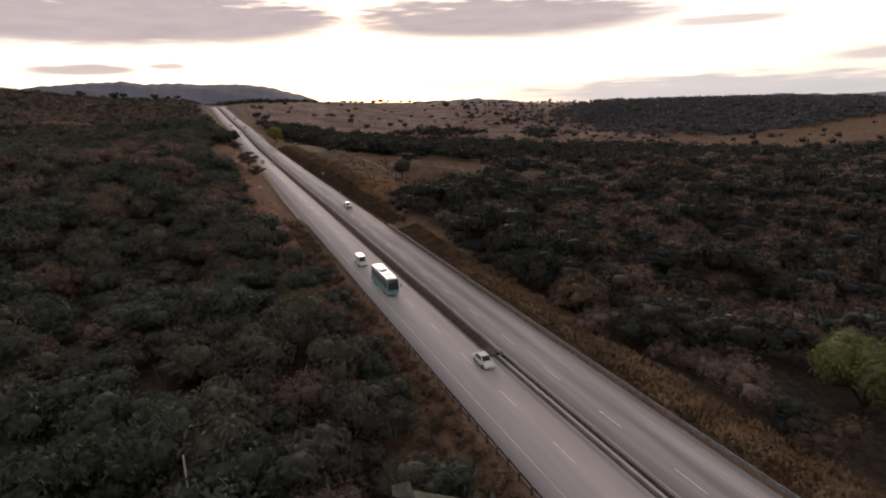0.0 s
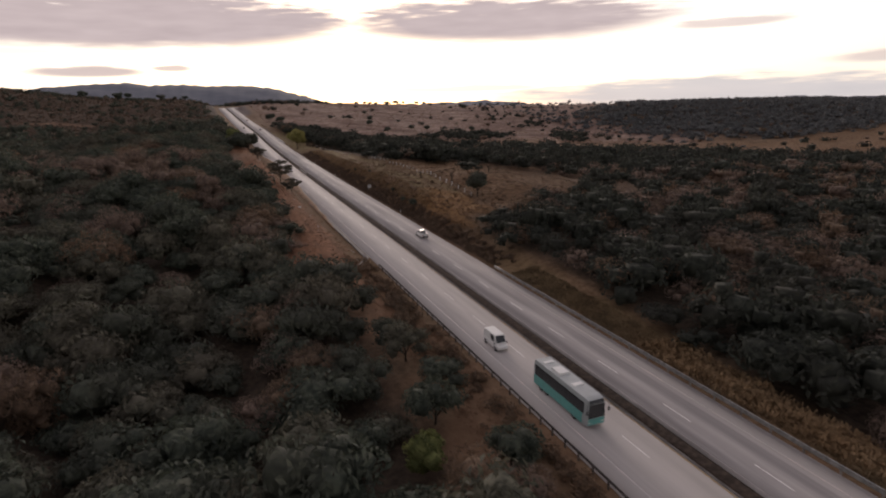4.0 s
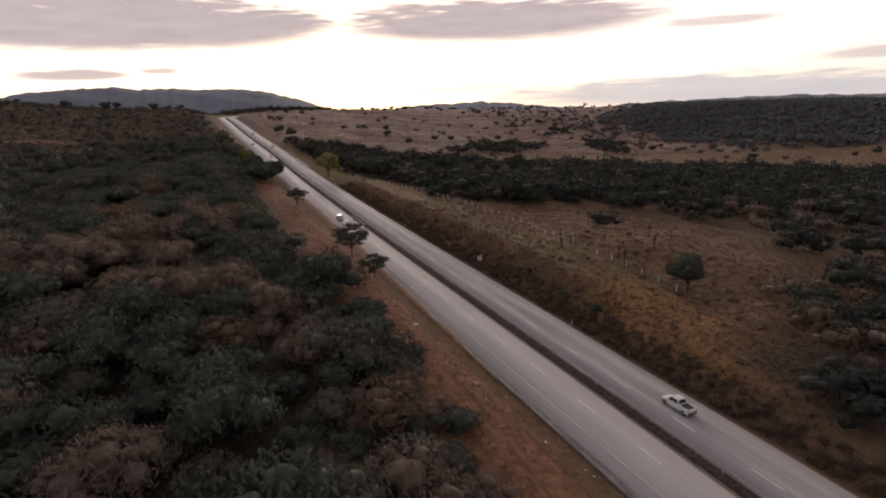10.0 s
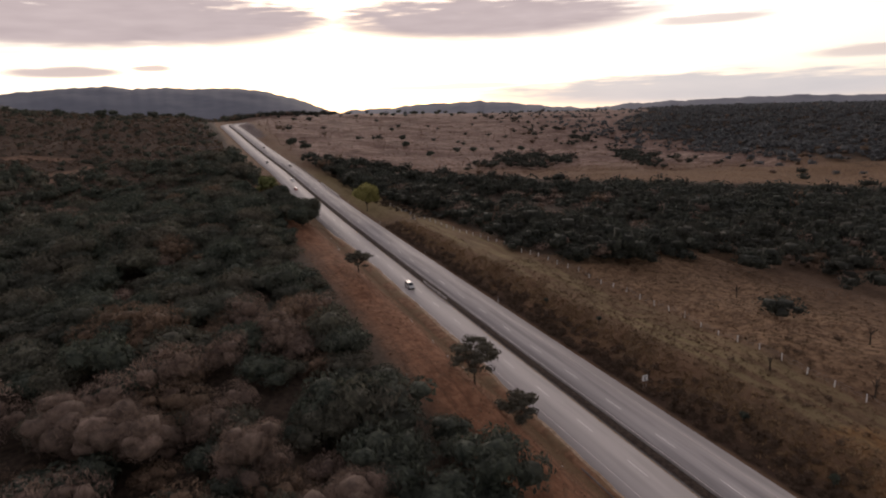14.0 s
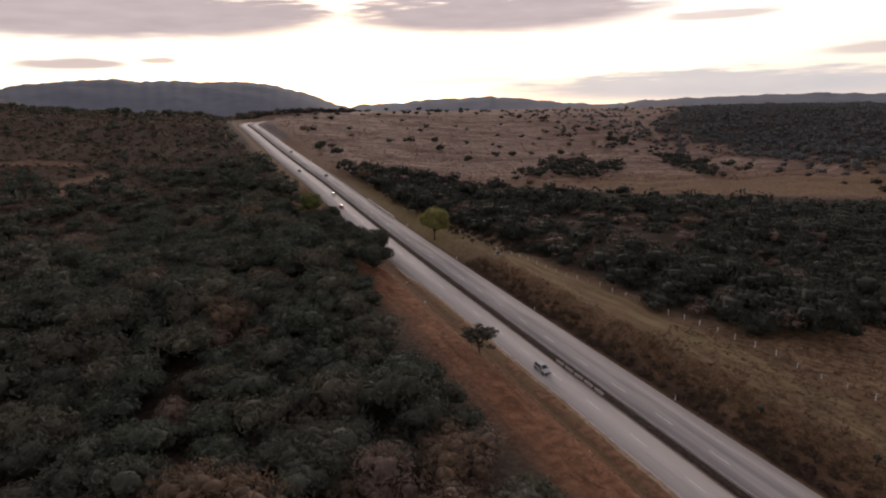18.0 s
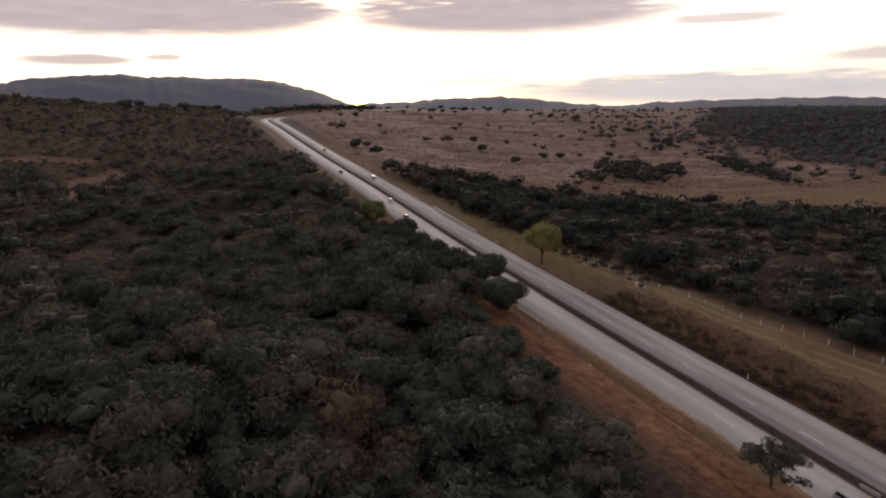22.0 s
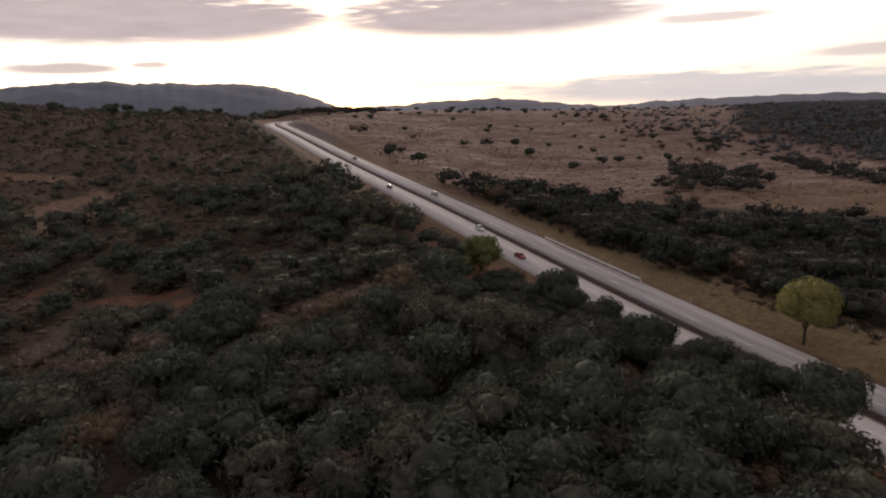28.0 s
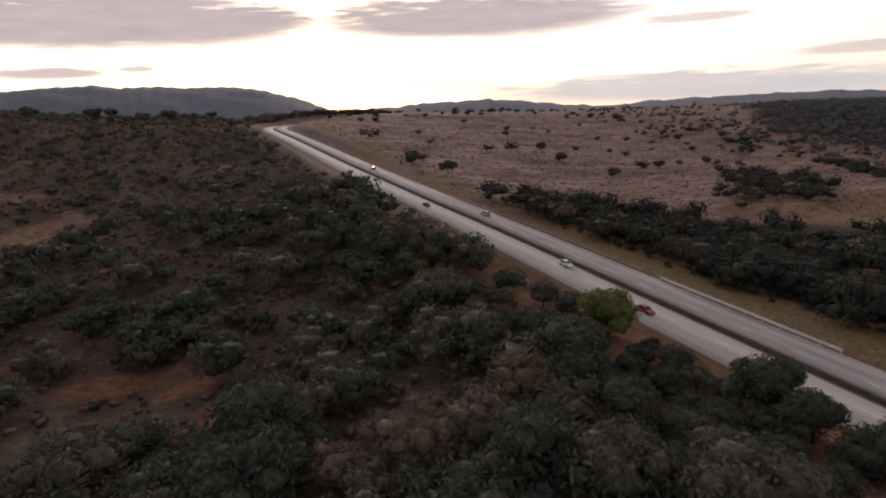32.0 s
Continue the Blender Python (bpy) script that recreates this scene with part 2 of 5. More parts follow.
LEAF = {
    "oak": leaf_material("leaf_dark_green", (0.040, 0.050, 0.041), (0.112, 0.127, 0.096), (0.084, 0.083, 0.067)),
    "olive": leaf_material("leaf_olive", (0.058, 0.060, 0.047), (0.148, 0.144, 0.108), (0.126, 0.110, 0.085)),
    "dry": leaf_material("twig_grey_brown", (0.104, 0.075, 0.061), (0.290, 0.211, 0.169), (0.168, 0.124, 0.100)),
    "rust": leaf_material("leaf_rust_brown", (0.088, 0.060, 0.043), (0.225, 0.152, 0.103), (0.138, 0.102, 0.074)),
    "belt": leaf_material("leaf_black_green", (0.031, 0.036, 0.031), (0.073, 0.079, 0.064), (0.060, 0.058, 0.049)),
    # oak foliage of the far hill, paled and blued by haze in its colour
    "hill": leaf_material("leaf_haze_blue", (0.090, 0.097, 0.102), (0.150, 0.156, 0.162), (0.130, 0.130, 0.132)),
    "bank": leaf_material("twig_warm_brown", (0.088, 0.060, 0.042), (0.178, 0.124, 0.088), (0.112, 0.079, 0.056)),
    "brush": leaf_material("twig_dark_brown", (0.050, 0.036, 0.028), (0.115, 0.083, 0.062), (0.070, 0.052, 0.040)),
    "pale": leaf_material("leaf_yellow_green", (0.165, 0.160, 0.060), (0.37, 0.35, 0.14), (0.29, 0.265, 0.095)),
    "green": leaf_material("leaf_fresh_green", (0.090, 0.106, 0.040), (0.225, 0.240, 0.092), (0.160, 0.162, 0.066)),
}


# bare clearings in the western woods: middle x, y, half width, half length, turn
CLEARINGS = ((-140, 688, 15, 36, -0.25), (-109, 567, 11, 5.5, 0.1), (-96, 558, 5, 4, 0.0), (-92.5, 544, 4, 4, 0.0), (-128, 582, 9, 4, 0.2), (-175, 752, 34, 5, 0.0))


def ground_material():
    """Dry grass, red-brown earth and leaf litter, by broad noise and by the plan of the place."""
    m = bpy.data.materials.new("ground")
    m.use_nodes = True
    nt = m.node_tree
    b = nt.nodes["Principled BSDF"]
    b.inputs["Roughness"].default_value = 1.0
    b.inputs["Specular IOR Level"].default_value = 0.1
    geo = nt.nodes.new("ShaderNodeNewGeometry")
    sep = nt.nodes.new("ShaderNodeSeparateXYZ")
    nt.links.new(geo.outputs["Position"], sep.inputs[0])
    x, y = sep.outputs[0], sep.outputs[1]

    def nz(s, d, stretch=None):
        n = nt.nodes.new("ShaderNodeTexNoise")
        n.inputs["Scale"].default_value, n.inputs["Detail"].default_value, n.inputs["Roughness"].default_value = s, d, 0.6
        if stretch:
            mp = nt.nodes.new("ShaderNodeMapping")
            mp.inputs["Scale"].default_value = stretch
            nt.links.new(geo.outputs["Position"], mp.inputs[0])
            nt.links.new(mp.outputs[0], n.inputs["Vector"])
        else:
            nt.links.new(geo.outputs["Position"], n.inputs["Vector"])
        return n.outputs[0]

    fine, mid, broad = nz(0.9, 8), nz(0.09, 6), nz(0.018, 4)
    grass = mix_node(nt, smooth_node(nt, fine, 0.3, 0.7), (0.105, 0.068, 0.042), (0.185, 0.126, 0.080))
    grass = mix_node(nt, smooth_node(nt, mid, 0.38, 0.62, 0.0, 0.6), grass, (0.185, 0.108, 0.068))
    # dry grass of the far plain, its tones greyed with painted-in haze
    hazy_grass = mix_node(nt, smooth_node(nt, nz(0.30, 8), 0.35, 0.65), (0.155, 0.100, 0.081), (0.320, 0.222, 0.180))
    hazy_grass = mix_node(nt, smooth_node(nt, nz(0.05, 6, (0.35, 1.0, 1.0)), 0.45, 0.60, 0.0, 0.65), hazy_grass, (0.120, 0.076, 0.062))
    hazy_grass = mix_node(nt, smooth_node(nt, nz(0.11, 8, (0.16, 1.0, 1.0)), 0.52, 0.66, 0.0, 0.7), hazy_grass, (0.410, 0.300, 0.238))
    hazy_grass = mix_node(nt, smooth_node(nt, nz(0.16, 8, (0.20, 1.0, 1.0)), 0.56, 0.68, 0.0, 0.75), hazy_grass, (0.085, 0.053, 0.045))
    north = smooth_node(nt, math_node(nt, "ADD", y, math_node(nt, "MULTIPLY", broad, 120.0)), 640.0, 760.0)
    beyond = math_node(nt, "MULTIPLY", smooth_node(nt, x, 33.0, 39.0), smooth_node(nt, y, 190.0, 215.0))
    grass = mix_node(nt, beyond, grass, mix_node(nt, smooth_node(nt, nz(0.55, 8), 0.32, 0.66), (0.098, 0.059, 0.036), (0.252, 0.160, 0.096)))
    rough_side = math_node(nt, "MULTIPLY", smooth_node(nt, math_node(nt, "ADD", x, math_node(nt, "MULTIPLY", mid, 40.0)), 75.0, 135.0, 0.0, 0.7), smooth_node(nt, y, 345.0, 325.0))
    grass = mix_node(nt, rough_side, grass, (0.075, 0.049, 0.035))
    east = smooth_node(nt, x, 8.0, 40.0)
    col = mix_node(nt, math_node(nt, "MULTIPLY", north, east), grass, hazy_grass)
    litter = mix_node(nt, smooth_node(nt, fine, 0.35, 0.65), (0.040, 0.031, 0.024), (0.078, 0.058, 0.043))
    west = smooth_node(nt, math_node(nt, "ADD", x, math_node(nt, "MULTIPLY", mid, 10.0)), -14.0, -24.0)
    col = mix_node(nt, west, col, litter)
    # bare red earth on the west bank and in the clearings
    earth = mix_node(nt, smooth_node(nt, nz(0.5, 8), 0.3, 0.7), (0.140, 0.066, 0.038), (0.262, 0.130, 0.076))
    earth = mix_node(nt, smooth_node(nt, nz(0.8, 4, (1.0, 0.05, 1.0)), 0.50, 0.62, 0.0, 0.55), earth, (0.092, 0.044, 0.027))
    earth = mix_node(nt, math_node(nt, "MULTIPLY", smooth_node(nt, math_node(nt, "ADD", x, math_node(nt, "MULTIPLY", nz(0.16, 6), 12.0)), -12.0, -7.5), 0.7), earth, mix_node(nt, fine, (0.070, 0.052, 0.028), (0.135, 0.098, 0.055)))
    bank = math_node(nt, "MULTIPLY", smooth_node(nt, x, -34.0, -26.0), smooth_node(nt, x, -9.0, -12.0))
    bank = math_node(nt, "MULTIPLY", bank, smooth_node(nt, y, 120.0, 200.0))
    bank = math_node(nt, "MULTIPLY", bank, smooth_node(nt, y, 640.0, 500.0))
    bank = math_node(nt, "MULTIPLY", bank, smooth_node(nt, mid, 0.2, 0.5, 0.55, 1.0))
    col = mix_node(nt, bank, col, earth)
    # brown scrub ground in the hollow and up the western slope
    scrub = math_node(nt, "MULTIPLY", smooth_node(nt, x, -45.0, -70.0), smooth_node(nt, y, 500.0, 550.0))
    col = mix_node(nt, math_node(nt, "MULTIPLY", scrub, smooth_node(nt, mid, 0.36, 0.6, 0.35, 0.95)), col, mix_node(nt, smooth_node(nt, fine, 0.3, 0.7), (0.072, 0.050, 0.037), (0.145, 0.102, 0.075)))
    ragged = math_node(nt, "MULTIPLY", math_node(nt, "SUBTRACT", nz(0.17, 7), 0.5), 4.2)
    for cx, cy, wide, deep, turn in CLEARINGS:
        c, s_ = math.cos(turn), math.sin(turn)
        px, py = math_node(nt, "SUBTRACT", x, cx), math_node(nt, "SUBTRACT", y, cy)
        u = math_node(nt, "ADD", math_node(nt, "MULTIPLY", px, c / wide), math_node(nt, "MULTIPLY", py, s_ / wide))
        v = math_node(nt, "SUBTRACT", math_node(nt, "MULTIPLY", py, c / deep), math_node(nt, "MULTIPLY", px, s_ / deep))
        r = math_node(nt, "ADD", math_node(nt, "ADD", math_node(nt, "MULTIPLY", u, u), math_node(nt, "MULTIPLY", v, v)), ragged)
        bare = smooth_node(nt, r, 1.5, 0.7)
        pair = ((0.125, 0.078, 0.053), (0.250, 0.160, 0.112)) if cy > 640 else ((0.120, 0.058, 0.036), (0.215, 0.112, 0.070))
        col = mix_node(nt, bare, col, mix_node(nt, smooth_node(nt, nz(0.35, 8), 0.35, 0.65), *pair))
    cut = math_node(nt, "MULTIPLY", smooth_node(nt, x, 11.0, 12.5), smooth_node(nt, math_node(nt, "ADD", x, math_node(nt, "MULTIPLY", mid, 8.0)), 20.5, 17.0))
    cut = math_node(nt, "MULTIPLY", cut, smooth_node(nt, y, 150.0, 185.0))
    cut = math_node(nt, "MULTIPLY", cut, smooth_node(nt, y, 470.0, 425.0))
    col = mix_node(nt, cut, col, mix_node(nt, fine, (0.046, 0.031, 0.023), (0.088, 0.057, 0.041)))
    # mown rows beside the fence
    rows = nz(0.55, 3, (1.0, 0.05, 1.0))
    mown = math_node(nt, "MULTIPLY", smooth_node(nt, x, 21.0, 24.0), smooth_node(nt, x, 36.0, 32.0))
    mown = math_node(nt, "MULTIPLY", mown, smooth_node(nt, y, 215.0, 240.0))
    mown = math_node(nt, "MULTIPLY", mown, smooth_node(nt, y, 520.0, 480.0))
    col = mix_node(nt, math_node(nt, "MULTIPLY", mown, smooth_node(nt, rows, 0.42, 0.6, 0.15, 0.9)), col, (0.235, 0.180, 0.098))
    lawn = math_node(nt, "MULTIPLY", math_node(nt, "MULTIPLY", smooth_node(nt, x, 12.0, 13.5), smooth_node(nt, x, 30.0, 24.0)), math_node(nt, "MULTIPLY", smooth_node(nt, y, 425.0, 465.0), smooth_node(nt, y, 640.0, 560.0)))
    col = mix_node(nt, lawn, col, mix_node(nt, smooth_node(nt, fine, 0.3, 0.7), (0.150, 0.112, 0.056), (0.235, 0.180, 0.094)))
    gold = math_node(nt, "MULTIPLY", math_node(nt, "MULTIPLY", smooth_node(nt, x, 11.5, 12.5), smooth_node(nt, x, 23.0, 18.0)), smooth_node(nt, y, 190.0, 150.0))
    col = mix_node(nt, gold, col, mix_node(nt, smooth_node(nt, fine, 0.3, 0.7), (0.140, 0.094, 0.050), (0.235, 0.160, 0.088)))
    low = math_node(nt, "MULTIPLY", smooth_node(nt, x, 12.0, 14.0), math_node(nt, "MULTIPLY", smooth_node(nt, y, 150.0, 190.0), smooth_node(nt, math_node(nt, "ADD", y, math_node(nt, "MULTIPLY", mid, 50.0)), 305.0, 262.0)))
    col = mix_node(nt, math_node(nt, "MULTIPLY", low, 0.28), col, mix_node(nt, fine, (0.058, 0.036, 0.024), (0.112, 0.068, 0.044)))
    for cx, cy, wide, deep, pair in ((24, 220, 10, 24, ((0.165, 0.085, 0.038), (0.300, 0.170, 0.075))), (25, 148, 6, 15, ((0.190, 0.115, 0.068), (0.330, 0.215, 0.135)))):
        u, v = math_node(nt, "DIVIDE", math_node(nt, "SUBTRACT", x, cx), wide), math_node(nt, "DIVIDE", math_node(nt, "SUBTRACT", y, cy), deep)
        r = math_node(nt, "ADD", math_node(nt, "ADD", math_node(nt, "MULTIPLY", u, u), math_node(nt, "MULTIPLY", v, v)), ragged)
        straw = math_node(nt, "MULTIPLY", smooth_node(nt, r, 1.5, 0.3, 0.0, 0.9), smooth_node(nt, x, 15.0, 18.0))
        col = mix_node(nt, straw, col, mix_node(nt, smooth_node(nt, fine, 0.3, 0.7), *pair))
    rock = math_node(nt, "MULTIPLY", math_node(nt, "MULTIPLY", smooth_node(nt, x, -2.0, 1.0), smooth_node(nt, math_node(nt, "ADD", x, math_node(nt, "MULTIPLY", mid, 9.0)), 23.0, 17.0)), math_node(nt, "MULTIPLY", smooth_node(nt, y, 815.0, 850.0), smooth_node(nt, y, 1060.0, 1030.0)))
    col = mix_node(nt, rock, col, mix_node(nt, smooth_node(nt, nz(0.5, 7), 0.35, 0.65), (0.105, 0.082, 0.078), (0.215, 0.175, 0.165)))
    under = math_node(nt, "MULTIPLY", smooth_node(nt, x, 18.0, 26.0), smooth_node(nt, y, 215.0, 195.0))
    belt = math_node(nt, "MULTIPLY", smooth_node(nt, x, 34.0, 44.0), math_node(nt, "MULTIPLY", smooth_node(nt, y, 335.0, 360.0), smooth_node(nt, math_node(nt, "ADD", y, math_node(nt, "MULTIPLY", x, 0.45)), 690.0, 660.0)))
    hillside = math_node(nt, "MULTIPLY", smooth_node(nt, math_node(nt, "ADD", x, math_node(nt, "MULTIPLY", mid, 150.0)), 610.0, 690.0), math_node(nt, "MULTIPLY", smooth_node(nt, y, 530.0, 570.0), smooth_node(nt, math_node(nt, "SUBTRACT", y, math_node(nt, "MULTIPLY", x, 0.9)), 470.0, 420.0)))
    col = mix_node(nt, math_node(nt, "MAXIMUM", math_node(nt, "MAXIMUM", under, belt), hillside), col, litter)
    nt.links.new(col, b.inputs["Base Color"])
    bn = nt.nodes.new("ShaderNodeBump")
    bn.inputs["Strength"].default_value, bn.inputs["Distance"].default_value = 0.6, 0.5
    nt.links.new(fine, bn.inputs["Height"])
    nt.links.new(bn.outputs[0], b.inputs["Normal"])
    return m


M_GROUND = ground_material()


# ---- the lie of the land ----
ROAD_Y = [-300, -50, 0, 50, 100, 150, 200, 250, 300, 350, 400, 450, 500, 550, 600, 650, 700, 750, 800, 850, 900, 950, 1000, 1050, 1120, 1250, 1600]
ROAD_Z = [-5, -0.9, 0, 0.9, 2.4, 4.0, 5.6, 7.0, 8.4, 10.0, 11.7, 13.6, 15.9, 18.8, 21.6, 24.6, 27.6, 30.7, 34.1, 37.7, 41.2, 44.4, 46.9, 48.2, 48.2, 46, 40]
_ry = np.arange(-300, 1601, 5.0)
_rz = np.interp(_ry, ROAD_Y, ROAD_Z)
for _ in range(6):
    _rz[2:-2] = (_rz[:-4] + _rz[1:-3] + _rz[2:-2] + _rz[3:-1] + _rz[4:]) / 5


def road_z(y):
    return np.interp(y, _ry, _rz)


def road_x(y):
    y = np.asarray(y, float)
    return -0.0205 * np.clip(y - 585, 0, None) * np.clip((y - 585) / 60, 0, 1) + np.clip(y - 975, 0, None) ** 2 / 420


WEST_X = [-3000, -400, -150, -75, -45, -22]
EAST_X = [22, 38, 80, 160, 300, 500, 900, 3000]
STATION = [-300, -100, 100, 180, 270, 350, 450, 560, 700, 800, 950, 1200, 1700, 4000]
WEST_Z = [
    [-8, -8, -7, -6, -5, -5], [-6, -6, -5, -4, -3, -3], [5, 2, 1, 0, 0, 0], [20, 10, 9, 8, 7, 6.5], [40, 22, 20, 19, 16, 14.5], [50, 24, 19, 18.5, 18, 17.5], [55, 24, 17, 18, 19, 19],
    [60, 22, 11, 13, 15.5, 18.5], [70, 40, 22, 25, 28, 28], [80, 66, 37, 38, 38, 36], [90, 88, 59, 58, 54, 48], [90, 88, 61, 60, 56, 51], [60, 50, 45, 42, 42, 42], [10, 10, 10, 10, 10, 10],
]
EAST_Z_NEAR = [[-5, -6, -10, -14], [-3, -6, -10, -14], [1.5, -1, -6, -11], [7.5, 7, 2, -6], [12.5, 16, 10, -2], [13, 15, 10, 0], [14.8, 14, 8, 2], [18.4, 15, 9, 4], [27, 24, 18, 10], [36, 34, 30, 22],
               [49.5, 49, 46, 40], [52.5, 54, 56, 55], [42, 44, 50, 52], [10, 10, 10, 10]]
EAST_Z_FAR = [[-16, -16, -10, 0], [-16, -16, -10, 0], [-14, -16, -5, 0], [-9, -14, 0, 5], [-6, -14, 5, 10], [-5, -14, 10, 14], [-4, -14, 15, 18], [-2, -12, 20, 22], [3, -8, 28, 25], [9, -5, 34, 28],
              [25, 18, 40, 30], [52, 44, 40, 30], [50, 45, 36, 30], [10, 10, 10, 10]]
_gx, _gy = np.arange(-700, 1301, 8.0), np.arange(-300, 2001, 8.0)


def land_grid():
    xs = WEST_X + EAST_X
    rows = np.array([w + n + f for w, n, f in zip(WEST_Z, EAST_Z_NEAR, EAST_Z_FAR)], float)
    across = np.array([np.interp(_gx, xs, r) for r in rows])
    g = np.array([np.interp(_gy, STATION, across[:, i]) for i in range(len(_gx))])
    k = np.array([1, 4, 6, 4, 1]) / 16.0
    for n in range(5):
        p = np.pad(g, ((0, 0), (2, 2)), "edge")
        g = sum(k[j] * p[:, j:j + g.shape[1]] for j in range(5))
        if n < 2:
            p = np.pad(g, ((2, 2), (0, 0)), "edge")
            g = sum(k[j] * p[j:j + g.shape[0], :] for j in range(5))
    return g


_land = land_grid()


def wave(x, y, s, seed):
    """Cheap smooth noise from sines, about -1 to 1."""
    r = np.random.RandomState(seed)
    out = 0
    for _ in range(6):
        a, p, f = r.uniform(0, 6.283), r.uniform(0, 6.283), r.uniform(0.6, 1.7) / s
        out = out + np.sin((x * np.cos(a) + y * np.sin(a)) * f * 6.283 + p)
    return out / 3.2


def ground_z(x, y):
    x, y = np.asarray(x, float), np.asarray(y, float)
    cx = np.clip((x - _gx[0]) / 8.0, 0, len(_gx) - 1.001)
    cy = np.clip((y - _gy[0]) / 8.0, 0, len(_gy) - 1.001)
    i, j = cx.astype(int), cy.astype(int)
    u, v = cx - i, cy - j
    z = (_land[i, j] * (1 - u) + _land[i + 1, j] * u) * (1 - v) + (_land[i, j + 1] * (1 - u) + _land[i + 1, j + 1] * u) * v
    far = np.clip((np.hypot(x - 100, y - 500) - 1500) / 1500, 0, 1)
    z = z * (1 - far) + 15 * far
    d = np.abs(x - road_x(y))
    rough = np.clip((d - 14) / 40, 0, 1)
    z = z + rough * (1.6 * wave(x, y, 70, 1) + 0.7 * wave(x, y, 23, 2)) + np.clip((d - 12) / 8, 0, 1) * 0.22 * wave(x, y, 6.5, 3)
    w = np.clip((d - 12.2) / 10.5, 0, 1)
    w = w * w * (3 - 2 * w)
    near = road_z(y) - 0.35
    return near * (1 - w) + z * w


# ---- mesh helpers ----
def mesh_np(name, verts, quads, mats, smooth=False, index=None):
    """A mesh from arrays of vertices and quads."""
    me = bpy.data.meshes.new(name)
    v, q = np.asarray(verts, np.float32), np.asarray(quads, np.int32)
    me.vertices.add(len(v))
    me.vertices.foreach_set("co", v.ravel())
    me.loops.add(q.size)
    me.loops.foreach_set("vertex_index", q.ravel())
    me.polygons.add(len(q))
    me.polygons.foreach_set("loop_start", np.arange(0, q.size, 4, dtype=np.int32))
    if smooth:
        me.polygons.foreach_set("use_smooth", np.ones(len(q), bool))
    for m in mats if isinstance(mats, (list, tuple)) else (mats,):
        me.materials.append(m)
    if index is not None:
        me.polygons.foreach_set("material_index", np.asarray(index, np.int32))
    me.update()
    me.validate()
    return me


def part(name, bm, mat, parent=None, label=""):
    """Links a bmesh as one mesh object under a thing."""
    me = bpy.data.meshes.new(name)
    bm.normal_update()
    bm.to_mesh(me)
    bm.free()
    me.materials.append(mat)
    ob = new(name, me)
    ob.parent = parent
    if label:
        tagged(ob, label)
    return ob


def box(bm, x0, x1, y0, y1, z0, z1, taper=0.0):
    """A box, whose top may be drawn in on all sides."""
    t = taper
    vs = [bm.verts.new(c) for c in ((x0, y0, z0), (x1, y0, z0), (x1, y1, z0), (x0, y1, z0), (x0 + t, y0 + t, z1), (x1 - t, y0 + t, z1), (x1 - t, y1 - t, z1), (x0 + t, y1 - t, z1))]
    for f in ((3, 2, 1, 0), (4, 5, 6, 7), (0, 1, 5, 4), (1, 2, 6, 5), (2, 3, 7, 6), (3, 0, 4, 7)):
        bm.faces.new([vs[i] for i in f])
    return bm


def tube(bm, pts, radii, sides=7):
    """A closed tapered tube along points."""
    rings = []
    for n, (p, r) in enumerate(zip(pts, radii)):
        p = Vector(p)
        a = Vector(pts[min(n + 1, len(pts) - 1)]) - Vector(pts[max(n - 1, 0)])
        a.normalize()
        u = a.orthogonal().normalized()
        v = a.cross(u)
        rings.append([bm.verts.new(p + r * (math.cos(6.2832 * k / sides) * u + math.sin(6.2832 * k / sides) * v)) for k in range(sides)])
    for a, b in zip(rings, rings[1:]):
        for k in range(sides):
            bm.faces.new((a[k], a[(k + 1) % sides], b[(k + 1) % sides], b[k]))
    bm.faces.new(rings[0][::-1])
    bm.faces.new(rings[-1])
    return bm


def strip(profile, ys, mat, name, parent=None, label="", lift=0.0, y_of_x=True, closed=True):
    """A bar swept along the road: profile points (offset from the road's middle, height over the road)."""
    ys = np.asarray(ys, float)
    n, k = len(ys), len(profile)
    cx, cz = road_x(ys), road_z(ys)
    v = np.zeros((n, k, 3))
    for i, (px, pz) in enumerate(profile):
        v[:, i, 0], v[:, i, 1], v[:, i, 2] = cx + px, ys, cz + pz + lift
    q = []
    for a in range(n - 1):
        for b in range(k if closed else k - 1):
            c = (b + 1) % k
            q.append((a * k + b, a * k + c, (a + 1) * k + c, (a + 1) * k + b))
    verts = v.reshape(-1, 3)
    if closed:
        for a in (0, n - 1):
            m = [a * k + b for b in range(k)]
            if k == 4:
                q.append(m if a == 0 else m[::-1])
            else:
                for b in range(1, k - 2, 2):
                    q.append((m[0], m[b], m[b + 1], m[min(b + 2, k - 1)]))
    ob = new(name, mesh_np(name, verts, q, mat))
    ob.parent = parent
    if label:
        tagged(ob, label)
    return ob


# ---- ground ----
def steps(*runs):
    out = []
    for a, b, s in runs:
        out += list(np.arange(a, b, s))
    return np.array(out)


